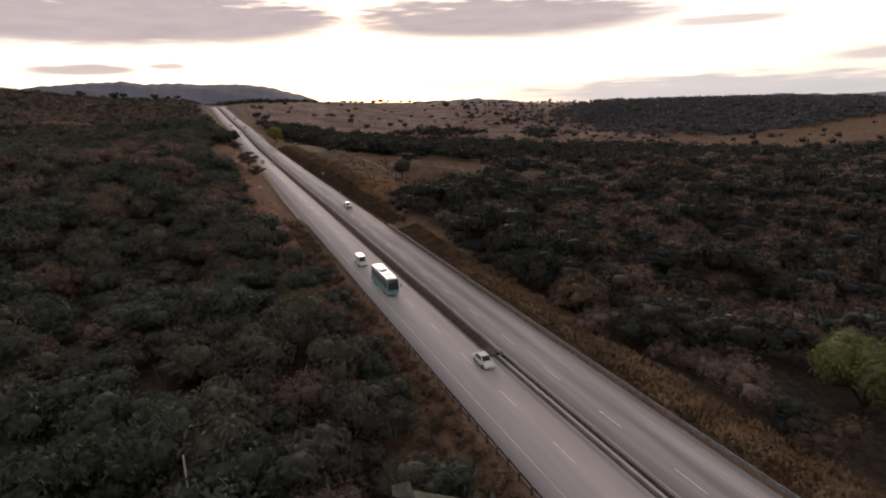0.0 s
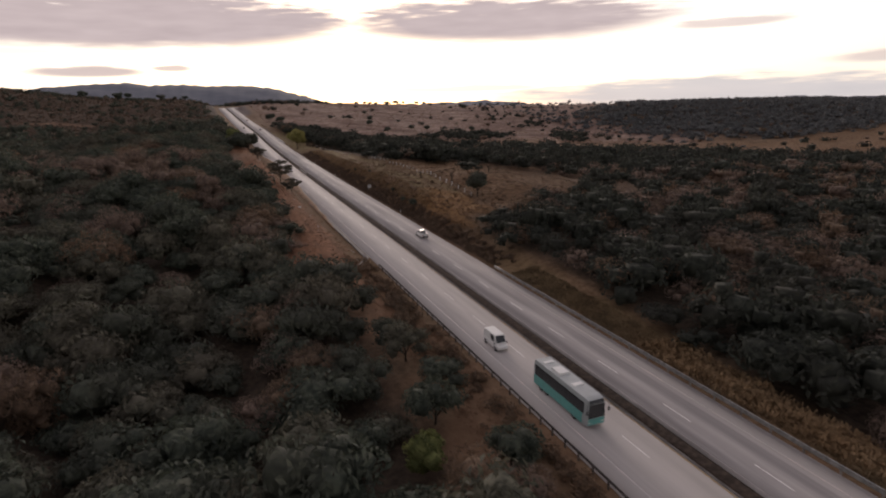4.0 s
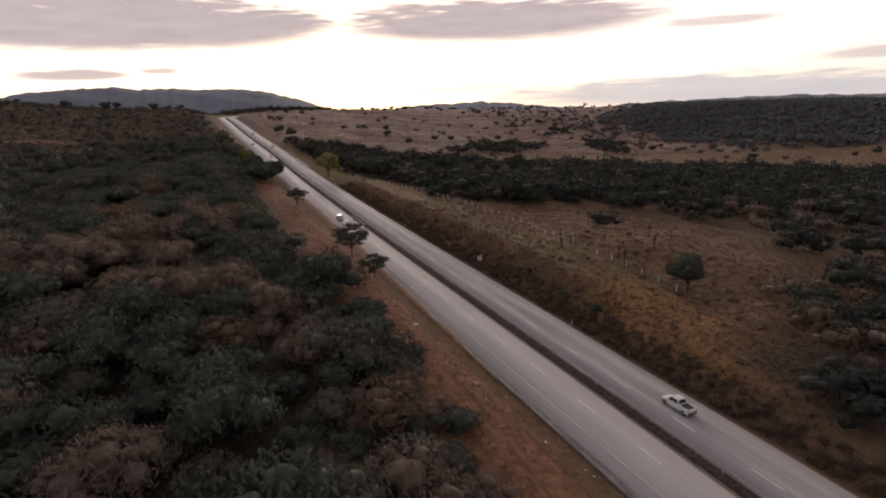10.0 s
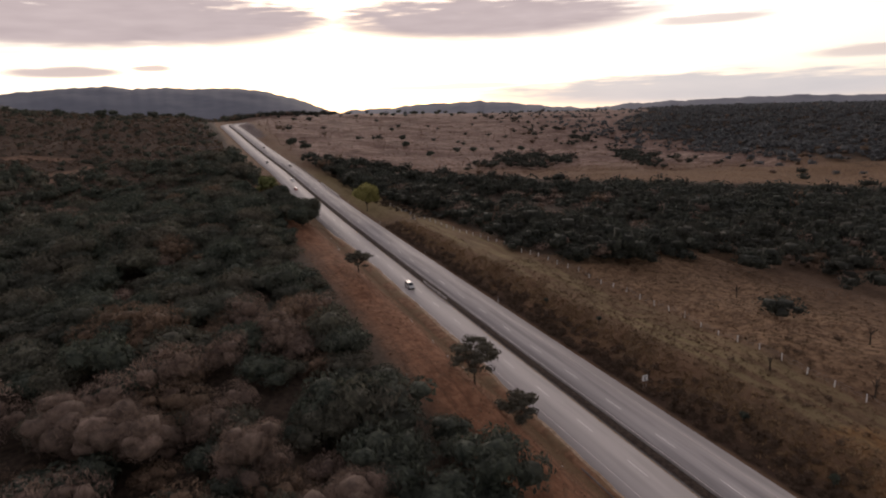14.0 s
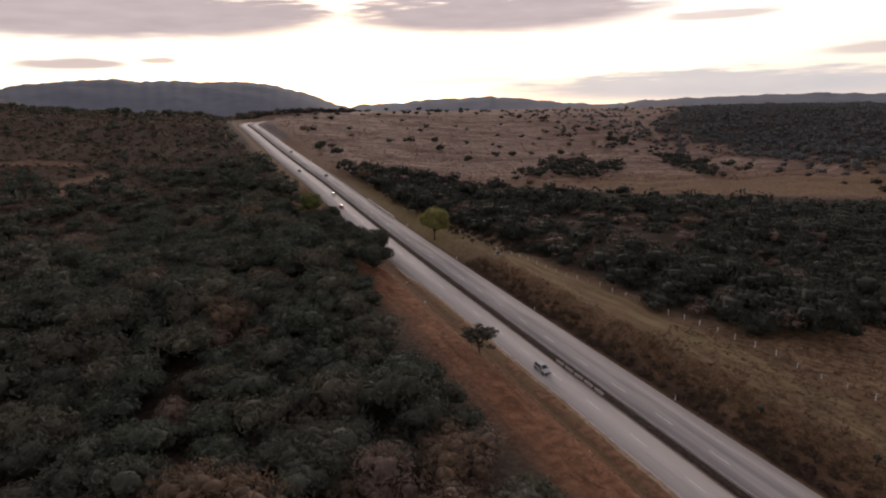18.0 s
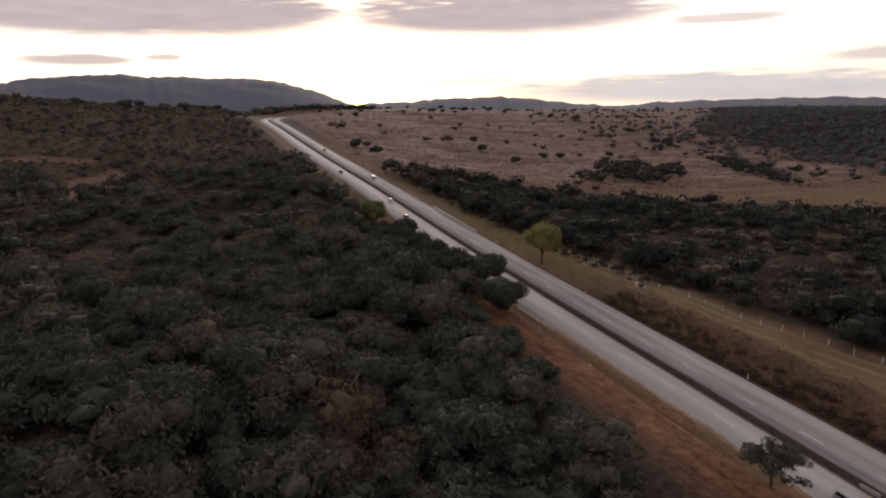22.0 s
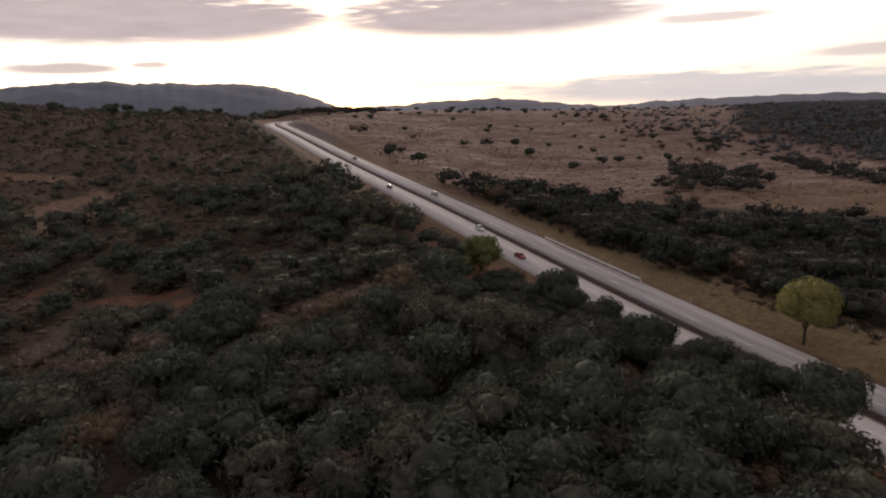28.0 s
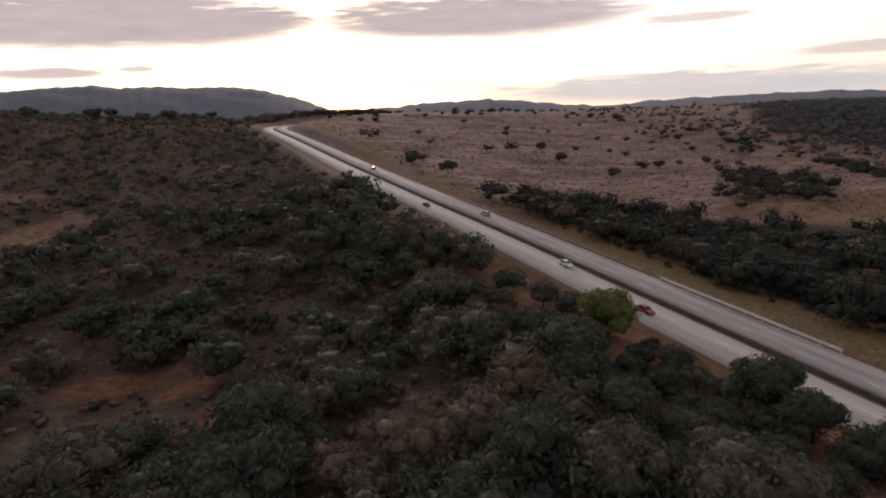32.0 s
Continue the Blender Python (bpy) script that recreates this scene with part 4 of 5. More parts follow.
def scatter(spacing, x0, x1, y0, y1, seed):
    """Jittered places with their crown widths and kinds."""
    r = np.random.RandomState(seed)
    gx, gy = np.meshgrid(np.arange(x0, x1, spacing), np.arange(y0, y1, spacing), indexing="ij")
    x = (gx + r.uniform(-0.48, 0.48, gx.shape) * spacing).ravel()
    y = (gy + r.uniform(-0.48, 0.48, gy.shape) * spacing).ravel()
    keep = r.uniform(0, 1, len(x)) < density(x, y)
    x, y = x[keep], y[keep]
    a, b = wave(x, y, 95, 41), wave(x, y, 38, 42)
    pick = r.uniform(0, 1, len(x))
    brown = np.clip(0.12 + 0.21 * np.exp(-(((y - 278) / 60) ** 2)) + 0.22 * a + 0.30 * b, 0.02, 0.9)
    brown = np.where((x < 0) & (y < 150), np.clip(0.08 + 0.25 * b, 0.02, 0.5), brown)
    brown = np.where((x < 0) & (y > 330) & (y < 500), np.clip(0.07 + 0.22 * b, 0.02, 0.4), brown)
    brown = np.where((x > 14) & (y > 330), np.clip(0.10 + 0.25 * b, 0.02, 0.5), brown)
    brown = np.where((x > 45) & (x < 150) & (y > 400) & (y < 530), np.clip(0.42 + 0.5 * b, 0.05, 0.9), brown)
    brown = np.where((x > 14) & (y < 330), np.clip(0.50 + 0.35 * a + 0.40 * b, 0.1, 0.95), brown)
    brown = np.where((x < 0) & (y > 500) & (y < 690), np.clip(0.34 + 0.45 * b, 0.04, 0.8), brown)
    brown = np.where((x < 0) & (y > 690), np.clip(0.80 + 0.4 * b, 0.35, 0.97), brown)
    brown = np.where(x > 480, 0.05, brown)
    kind = np.where(pick < brown, np.where(r.uniform(0, 1, len(x)) < 0.62, 2, 3), np.where(r.uniform(0, 1, len(x)) < 0.70, 0, 1))
    return x, y, kind, r


def near_path(x, y):
    """Least distance from the flight line to a place that lies ahead of it."""
    best = np.full(len(x), 9999.0)
    for t in np.linspace(0, 1, 24):
        dx, dy = x - (-38 - 55 * t), y - (-2 + 447 * t)
        ahead = (dy > 45) & (dx > -0.30 * dy - 6)
        best = np.where(ahead, np.minimum(best, np.hypot(dx, dy)), best)
    return best


def build_forest():
    protos = {}
    for k, sp in enumerate(SPECIES):
        dry = k >= 2
        for lod, (nl, leaves, leaf, core) in enumerate(((8, 740, 0.26, 2), (5, 210, 0.34, 1), (3, 60, 0.62, 1), (2, 24, 0.82, 1), (1, 9, 1.15, 1))):
            for n in range(7):
                wide, tall = (6.6, 5.4) if not dry else (6.6, 5.0)
                count = int(leaves * (1.35 if dry and lod < 2 else 1.0))
                protos[k, lod, n] = crown(100 * k + 10 * lod + n, wide, tall, 0.6, nl, count, leaf * (1.1 if dry else 1.0), core, 0.05, 0.24 if dry else 0.62, (0.66, 0.74, 0.74, 0.80, 0.85)[lod] * (0.72 if dry and lod < 2 else 1.0))
    return protos


PROTO = build_forest()
BRUSH = [crown(900 + n, 6.6, 4.6, 0.2, 5, 95, 1.05, 1, 0.2, 0.26, 0.45) for n in range(6)]


def stamp(name, label, category, places, kind, mat):
    """Joins many crowns into one mesh. places: x, y, z, size, turn, detail, variant."""
    vs, qs, n0 = [], [], 0
    for x, y, z, size, tall, turn, lod, var in places:
        v, q = PROTO[kind, lod, var]
        c, s = math.cos(turn) * size, math.sin(turn) * size
        p = np.empty_like(v)
        p[:, 0] = v[:, 0] * c - v[:, 1] * s + x
        p[:, 1] = v[:, 0] * s + v[:, 1] * c + y
        p[:, 2] = v[:, 2] * size * tall + z
        vs.append(p)
        qs.append(q + n0)
        n0 += len(v)
    ob = new(name, mesh_np(name, np.concatenate(vs), np.concatenate(qs), mat, smooth=True))
    return tagged(ob, label, category, kind="stuff")


WOOD_NAMES = ("scrub_oak", "olive_tree", "bare_tree", "rusty_shrub")
WOOD_LABELS = ("rounded dark green scrub oak in the woodland", "olive-green scrub tree among dark oaks", "grey-brown leafless tree with a dense rounded crown", "rust-brown dry shrub at the woodland edge")


def plant_forest():
    lots = {k: [] for k in range(6)}
    singles = []
    for args in ((6.2, -330, 240, 20, 720, 1), (6.0, -420, 620, 720, 1320, 2), (6.4, 240, 620, 60, 720, 3), (10.0, -600, -330, 0, 1300, 4), (7.8, 620, 1250, 480, 1350, 5), (7.0, -330, -17, -110, 20, 6), (7.0, 17, 240, -110, 20, 7)):
        x, y, kind, r = scatter(*args)
        z = ground_z(x, y)
        u = r.uniform(0, 1, len(x))
        size = (0.80 + 0.85 * u ** 1.6) * min(args[0], 6.5) / 5.1
        edge_gap = np.interp(y, WOOD_Y, WOOD_X) - x
        size = np.where((x < 0) & (edge_gap < 4), np.minimum(size, np.where((y > 425) & (y < 570), 1.25, 1.05)), size)
        size = np.where((x < 0) & (y > 690), size * 0.75, size)
        size = np.where((x > 14) & (y > 640), size * np.where(x > 620, 0.9, 1.0), size)
        size = np.where((x > 14) & (x < 560) & (y < 640), size * np.where(kind < 2, 1.15, 0.95), size)
        size = np.where((x < 0) & (edge_gap > 4.5) & (y > 330) & (y < 690) & (kind < 2), size * np.interp(y, [330, 380, 520, 560, 690], [1.05, 1.15, 1.15, 1.35, 1.3]), size)
        size = np.where((x < 0) & (y > 520) & (kind > 1), size * 0.6, size)
        size = np.where((x < 0) & (edge_gap < 16) & (y > 436) & (y < 515), np.minimum(size, 1.0), size)
        near = near_path(x, y)
        for i in range(len(x)):
            lod = 0 if near[i] < 88 else (1 if near[i] < 175 else (2 if near[i] < 270 else (3 if near[i] < 5000 and x[i] < 470 else 4)))
            if x[i] > 14 and lod > 1 and x[i] < 130 and y[i] < 90:
                lod = 1
            # room round the trees that stand out
            if (abs(x[i] - 40) < 11 and 33 < y[i] < 56) or (-35 < x[i] < -17 and 512 < y[i] < 535) or (-33 < x[i] < -21 and 97 < y[i] < 111):
                continue
            row = (x[i], y[i], z[i] - 0.5 * size[i], size[i], r.uniform(0.74, 1.24), r.uniform(0, 6.28), lod, r.randint(7))
            if lod < 2 and -64 < x[i] < 0 and 60 < y[i] < 560 and edge_gap[i] < 22:
                singles.append((edge_gap[i], int(kind[i]), row))
            else:
                k = int(kind[i])
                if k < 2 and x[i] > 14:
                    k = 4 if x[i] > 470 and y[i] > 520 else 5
                lots[k].append(row)
    # low scrub in the hollow and up the western slope
    r = np.random.RandomState(52)
    x, y = np.concatenate([r.uniform(-210, -42, 1900), r.uniform(-420, -22, 3600)]), np.concatenate([r.uniform(505, 710, 1900), 690 + 330 * r.uniform(0, 1, 3600) ** 1.2])
    keep = (clearing(x, y) < 0.35) & (x < np.interp(y, WOOD_Y, WOOD_X) + road_x(y) - 2)
    x, y = x[keep], y[keep]
    z, tone = ground_z(x, y), wave(x, y, 30, 53)
    for i in range(len(x)):
        k = (3 if r.uniform() < 0.5 else 2) if r.uniform(-1, 1) < tone[i] + (0.2 if y[i] < 690 else 0.75) else 1
        size = r.uniform(0.22, 0.55)
        lots[k].append((x[i], y[i], z[i] - 0.3 * size, size, r.uniform(0.6, 1.0), r.uniform(0, 6.28), 3, r.randint(7)))
    # the trees along the woodland's edge stand as things of their own
    singles.sort(key=lambda s: s[0])
    first = {}
    for n, (_, k, row) in enumerate(singles):
        if n >= 290:
            lots[k].append(row)
            continue
        x, y, z, size, tall, turn, _, var = row
        m = Matrix.LocRotScale((x, y, z), Euler((0, 0, turn)), None)
        if (k, var) not in first:
            top = tagged(new(WOOD_NAMES[k]), WOOD_LABELS[k], "tree" if k < 3 else "shrub", "trees at the woodland edge")
            part("trunk", trunk_bm(k * 7 + var, 5.0, 1.4, 6.0, 0.16, 4), M_BARK, top)
            v, q = PROTO[k, 0, var]
            c = new("crown", mesh_np("crown", v, q, LEAF[SPECIES[k]], smooth=True))
            c.parent = top
            first[k, var] = top
            ob = top
            ob.matrix_basis = m
        else:
            ob = copy_thing(first[k, var], m)
        ob.scale = (size, size, size * tall)
    names = ("forest_oak", "forest_olive", "forest_bare", "forest_rust", "hill_forest", "forest_belt")
    labels = ("dense dark green scrub oak woodland on the slopes", "olive-green scrub trees among the woodland", "grey-brown leafless trees scattered in the woodland", "rust-brown dry shrubs in the woodland", "woodland on the far hillside, haze in its leaf colour", "blackish green trees below the road and the dry plain")
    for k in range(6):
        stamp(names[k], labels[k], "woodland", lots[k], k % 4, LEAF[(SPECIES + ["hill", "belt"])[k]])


plant_forest()


# ---- single trees that stand out ----
stand(tree_thing("roadside_tree", "round yellow-green tree on the mown verge", "pale", 5, 11.6, 14.0, 3.5, 13, 3200, 0.28, 0.30, -0.6, 1.0, fill=0.80), 14.2, 463.8)
stand(tree_thing("roadside_tree", "small dark umbrella-shaped tree on the red bank", "olive", 8, 9.2, 6.6, 2.6, 24, 1500, 0.22, 0.17, 0.7, 1.0, fill=0.62, limbs=9, umbrella=True), -20.6, 352.5)
stand(tree_thing("roadside_tree", "flat-topped dark tree with open limbs on the bank", "olive", 11, 11.2, 8.8, 2.8, 30, 1900, 0.22, 0.17, 0.85, 1.0, fill=0.62, limbs=10, umbrella=True), -18.6, 283.0)
stand(tree_thing("roadside_tree", "flat-topped dark tree leaning over the road edge", "olive", 14, 8.8, 6.0, 2.4, 24, 1400, 0.22, 0.15, 0.85, 1.0, fill=0.62, limbs=9, umbrella=True), -16.2, 271.5)
stand(tree_thing("roadside_oak", "large dark green oak overhanging the carriageway", "oak", 17, 12.0, 10.6, 1.8, 15, 3600, 0.22, 0.30, 0.0, 1.1, fill=0.80), -18.6, 439.0)
stand(tree_thing("roadside_oak", "dark green oak beside the carriageway", "oak", 19, 11.5, 8.4, 1.0, 12, 2600, 0.22, 0.24, 0.0, 1.1, fill=0.80), -24.0, 420.5)
stand(tree_thing("roadside_oak", "dark green oak leaning towards the road", "oak", 23, 9.6, 8.6, 0.8, 10, 1500, 0.26, 0.24, 0.1, 1.0, fill=0.86), -18.8, 455.0)
stand(tree_thing("roadside_tree", "round fresh green tree at the woodland edge", "green", 33, 11.2, 10.0, 0.2, 13, 3200, 0.21, 0.2, -0.3, 1.0, fill=0.78), -23.5, 527.5)
stand(tree_thing("roadside_oak", "dark green oak standing out over the road edge", "oak", 27, 9.4, 8.2, 0.6, 11, 1900, 0.26, 0.24, 0.1, 1.0, fill=0.86), -21.0, 497.0)
stand(tree_thing("roadside_tree", "small fresh green tree among dark scrub", "green", 31, 6.2, 5.4, 1.0, 8, 700, 0.24, 0.16, 0.0, 1.0, fill=0.86), -38.0, 585.0)
stand(tree_thing("roadside_oak", "dark green oak crowded between larger oaks", "oak", 25, 9.4, 8.2, 1.2, 11, 1900, 0.22, 0.24, 0.0, 1.1, fill=0.80), -21.0, 447.0)
for n, (x, y, w, h) in enumerate(((-22.6, 467.0, 9.6, 7.4), (-22.0, 479.0, 9.0, 6.6), (-23.5, 488.0, 9.4, 7.2), (-25.6, 462.0, 8.4, 5.6), (-23.6, 456.5, 8.4, 6.4), (-27.5, 453.0, 9.0, 6.2))):
    stand(tree_thing("roadside_oak", "low dark green oak in the closed row beside the carriageway", "oak", 240 + n, w, h, 0.5, 11, 1900, 0.22, 0.22, 0.0, 1.1, "oaks closing the road edge", fill=0.80), x, y, n)
for n, (x, y, w) in enumerate(((-30.5, 514.0, 6.0), (-25.5, 516.5, 5.0), (-33.0, 521.0, 7.0), (-21.0, 535.5, 5.0), (-24.0, 509.5, 6.6), (-21.5, 519.0, 4.4), (-28.5, 507.0, 7.0), (-32.0, 537.5, 6.5))):
    stand(tree_thing("scrub_bush", "low dark green bush beside a fresh green tree", "oak", 210 + n, w, w * 0.62, 0.4, 7, 700, 0.24, 0.12, group="bushes round the green tree", fill=0.82), x, y, n)
stand(tree_thing("yellowish_bush", "yellow-green bush among dark scrub", "green", 37, 5.2, 4.4, 0.6, 7, 600, 0.22, 0.12, fill=0.86), -25.8, 105.9)
stand(tree_thing("field_tree", "lone round dark tree in the dry field", "oak", 41, 8.4, 8.4, 2.0, 9, 1200, 0.24, 0.22, fill=0.84), 36.5, 226.6)
stand(tree_thing("willow_tree", "broad pale green tree below the road bank", "green", 43, 13.0, 11.0, 1.5, 12, 2400, 0.28, 0.3, fill=0.86), 38.0, 42.0)
stand(tree_thing("willow_tree", "pale green tree beside a broad green one", "olive", 47, 9.0, 7.5, 1.5, 9, 1200, 0.28, 0.3, fill=0.86), 47.0, 50.0)
for n, (x, y, w) in enumerate(((-75.5, 276, 9.5), (-70.5, 272, 8.0), (-80.0, 279, 8.5), (-54.0, 247, 8.5), (-49.0, 251, 7.5), (-58.5, 262, 7.0), (-44.0, 236, 7.0))):
    stand(tree_thing("bare_tree", "large pale brown leafless tree with a cloud-like crown", "dry", 60 + n, w * 1.25, 9.0, 0.8, 12, 3200, 0.17, 0.2, 0.0, 0.45, "pale bare trees", fill=0.74), x, y, n * 1.3)


def dead_tree(x, y, h, seed, label, category="tree"):
    """A dead trunk with a few stubs of limbs."""
    top = tagged(new("dead_tree"), label, category, "dead trunks in the field")
    part("trunk", trunk_bm(seed, h * 1.3, h * 0.55, h * 0.7, 0.16, 5), M_BARK, top)
    stand(top, x, y)


for n, (x, y, h) in enumerate(((35.0, 244.0, 4.2), (36.5, 248.0, 3.6), (30.0, 262.0, 2.8), (58.0, 262.0, 3.8), (47.0, 248.0, 4.4), (66.0, 300.0, 3.6))):
    dead_tree(x, y, h, 80 + n, "dead leafless trunk with stubby limbs in dry grass")
for n, (x, y, h) in enumerate(((14.9, 227.6, 4.6), (15.5, 240.0, 2.6), (17.0, 256.0, 2.2), (19.5, 297.0, 2.0), (18.0, 316.0, 1.8))):
    v = tree_thing("bank_bush", "narrow dark bush on the cut bank", "oak", 90 + n, h * 0.62, h, h * 0.35, 5, 200, 0.18, 0.09, group="bushes on the bank", fill=0.8)
    stand(v, x, y)
for n, (x, y) in enumerate(((27.1, 754), (34.8, 723), (151.3, 786), (160.5, 744), (217.8, 764), (163, 830), (292, 790), (30, 762))):
    stand(tree_thing("plain_tree", "lone dark tree on the dry grass plain", "oak", 110 + n, 8.6, 7.0, 1.6, 7, 420, 0.42, 0.25, group="lone trees on the plain", fill=0.88), x, y, n)
for n, (az, dist, h) in enumerate(((16.4, 950, 7), (17.6, 960, 6), (21.0, 1020, 7), (22.6, 1040, 8), (24.4, 1050, 10), (25.6, 1080, 7), (28.6, 1080, 8), (29.2, 1100, 7), (31.0, 1060, 8), (33.0, 1080, 7), (-5.0, 640, 7), (-3.4, 645, 6), (1.2, 640, 6.5), (-10.5, 700, 6))):
    a = radians(az)
    x, y = -92 + dist * math.sin(a), 393 + dist * math.cos(a)
    stand(tree_thing("skyline_tree", "dark tree standing out on the skyline", "oak", 130 + n, h * 1.35, h, h * 0.3, 6, 120, 0.6, 0.25, 0.4, group="trees on the skyline", fill=0.86), x, y, n)

for n, (x, y, h) in enumerate(((-146, 988, 12), (-134, 990, 11), (-92.6, 972, 10), (-61, 960, 8), (-183, 963, 10), (-110, 984, 5.5), (-74, 968, 5), (302, 1155, 10), (318, 1160, 7), (260, 1145, 7), (218, 1132, 6), (236, 1136, 7), (284, 1152, 6), (345, 1165, 8), (372, 1160, 7), (190, 1120, 6))):
    stand(tree_thing("skyline_tree", "dark round tree standing out on the skyline", "oak", 160 + n, h * 1.2, h, h * 0.28, 6, 140, 0.5, 0.25, 0.3, group="trees on the skyline", fill=0.86), x, y, n)


# ---- low growth ----
def build_brush():
    """Dry brush on the cut bank and grass tufts on the verges."""
    r = np.random.RandomState(77)
    n = 1090
    y = r.uniform(165, 430, n)
    x = 12.4 + 5.0 * r.uniform(0, 1, n) ** 1.3
    x[1000:], y[1000:] = 15 + 40 * r.uniform(0, 1, 90) ** 1.2, r.uniform(165, 268, 90)
    vs, qs, n0 = [], [], 0
    for i in range(n):
        v, q = BRUSH[r.randint(6)]
        s = r.uniform(0.13, 0.34) if i < 1000 else r.uniform(0.13, 0.32)
        a = r.uniform(0, 6.28)
        p = np.stack([v[:, 0] * math.cos(a) - v[:, 1] * math.sin(a), v[:, 0] * math.sin(a) + v[:, 1] * math.cos(a), v[:, 2]], -1) * s
        p += (x[i], y[i], float(ground_z(x[i], y[i])) - 0.15)
        vs.append(p)
        qs.append(q + n0)
        n0 += len(v)
    ob = new("dry_brush", mesh_np("dry_brush", np.concatenate(vs), np.concatenate(qs), LEAF["bank"], smooth=True))
    tagged(ob, "brown dry brush on the cut bank", "brush", kind="stuff")

    def tufts(name, label, mat, x, y, h0, h1, upright=False):
        m = len(x)
        z = ground_z(x, y)
        out = []
        for k in range(4):
            a = r.uniform(0, 6.28, m)
            h = r.uniform(h0, h1, m)
            w = h * r.uniform(0.22, 0.4, m) * (0.45 if upright else 1.0)
            way = r.uniform(0, 6.28, m)
            lean = np.stack([np.cos(way), np.sin(way)], -1) * (h * r.uniform(0.7, 1.5, m) * (0.5 if upright else 1.0))[:, None]
            a = way + 1.57
            ux, uy = np.cos(a) * w, np.sin(a) * w
            px, py = x + r.uniform(-0.2, 0.2, m), y + r.uniform(-0.2, 0.2, m)
            b0 = np.stack([px - ux * 0.5, py - uy * 0.5, z - 0.05], -1)
            b1 = np.stack([px + ux * 0.5, py + uy * 0.5, z - 0.05], -1)
            t1 = np.stack([px + ux + lean[:, 0], py + uy + lean[:, 1], z + h * (1.0 if upright else 0.6)], -1)
            t0 = np.stack([px - ux + lean[:, 0], py - uy + lean[:, 1], z + h * (0.85 if upright else 0.5)], -1)
            out.append(np.stack([b0, b1, t1, t0], 1))
        v = np.concatenate(out).reshape(-1, 3)
        ob = new(name, mesh_np(name, v, np.arange(len(v)).reshape(-1, 4), mat))
        tagged(ob, label, "grass", kind="stuff")

    straw = material("dry_straw", ((0.105, 0.069, 0.040), (0.172, 0.115, 0.068)), 0.25, 5, 1.0, island=0.2, big=0.6, big_scale=0.05, big_color=(0.19, 0.108, 0.068))
    reds = material("red_straw", ((0.16, 0.090, 0.055), (0.25, 0.148, 0.094)), 0.25, 5, 1.0, island=0.2, big=0.5, big_scale=0.06, big_color=(0.20, 0.135, 0.085))
    olive = material("olive_straw", ((0.13, 0.095, 0.055), (0.225, 0.162, 0.096)), 0.25, 5, 1.0, island=0.15, big=0.5, big_scale=0.06, big_color=(0.22, 0.135, 0.075))
    pink = material("tall_pink_straw", ((0.20, 0.132, 0.074), (0.34, 0.232, 0.135)), 0.25, 5, 1.0, island=0.2, big=0.6, big_scale=0.06, big_color=(0.20, 0.125, 0.066))
    yv = r.uniform(-20, 160, 16000)
    tufts("verge_grass", "olive-brown dry grass on the road verge", olive, 12.2 + 6.5 * r.uniform(0, 1, 16000), yv, 0.2, 0.48, True)
    yv = r.uniform(-20, 120, 12000)
    tufts("tall_grass", "tall golden-brown dry grass along the verge crest", pink, 17.2 + 0.5 * wave(yv, 0 * yv, 30, 61) + 0.9 * wave(yv, 0 * yv, 11, 63) + 2.0 * r.randn(12000).clip(-2, 2), yv, 0.25, 0.85, True)
    brush = []
    for i in range(380):
        v, q = BRUSH[r.randint(6)]
        yb = r.uniform(30, 182)
        xb = -12.4 - 5.0 * r.uniform() ** 1.2
        k = r.uniform(0.14, 0.36)
        brush.append((v * k + (xb, yb, float(ground_z(xb, yb)) - 0.15), q))
    n0, vs, qs = 0, [], []
    for v, q in brush:
        vs.append(v)
        qs.append(q + n0)
        n0 += len(v)
    ob = new("bank_brush", mesh_np("bank_brush", np.concatenate(vs), np.concatenate(qs), LEAF["rust"], smooth=True))
    tagged(ob, "rust-brown dry shrubs between the rail and the woods", "brush", kind="stuff")
    # low scrub that leads from the mown verge down to the wooded belt
    for name, label, mat, count, near in (("slope_brush", "low dark brown brush below the mown verge", "brush", 330, 23.0), ("slope_scrub", "low blackish green scrub in front of the wooded belt", "belt", 230, 27.0)):
        vs, qs, n0 = [], [], 0
        for i in range(count):
            v, q = BRUSH[r.randint(6)]
            yb = r.uniform(425, 650)
            xb = near + 0.8 * math.sin(yb * 0.09) + 19.0 * r.uniform() ** 0.75
            k = r.uniform(0.16, 0.34) + 0.014 * (xb - near)
            a = r.uniform(0, 6.28)
            p = np.stack([v[:, 0] * math.cos(a) - v[:, 1] * math.sin(a), v[:, 0] * math.sin(a) + v[:, 1] * math.cos(a), v[:, 2]], -1) * k
            vs.append(p + (xb, yb, float(ground_z(xb, yb)) - 0.2))
            qs.append(q + n0)
            n0 += len(v)
        tagged(new(name, mesh_np(name, np.concatenate(vs), np.concatenate(qs), LEAF[mat], smooth=True)), label, "brush", kind="stuff")
    yv = r.uniform(185, 350, 14000)
    tufts("field_grass", "rough dry grass in the field beside the road", straw, 17.5 + 85 * r.uniform(0, 1, 14000) ** 1.4, yv, 0.15, 0.45)
    yv = r.uniform(225, 430, 5000)
    tufts("lip_grass", "tan grass tussocks along the lip of the cut", pink, 18.2 + 1.2 * wave(yv, 0 * yv, 18, 62) + 1.9 * r.randn(5000).clip(-2, 2), yv, 0.2, 0.55, True)
    yv = r.uniform(350, 700, 4500)
    tufts("verge_grass", "dry grass between the road and the woods", olive, 12.3 + 14 * r.uniform(0, 1, 4500), yv, 0.12, 0.32)
    yv = r.uniform(0, 600, 9000)
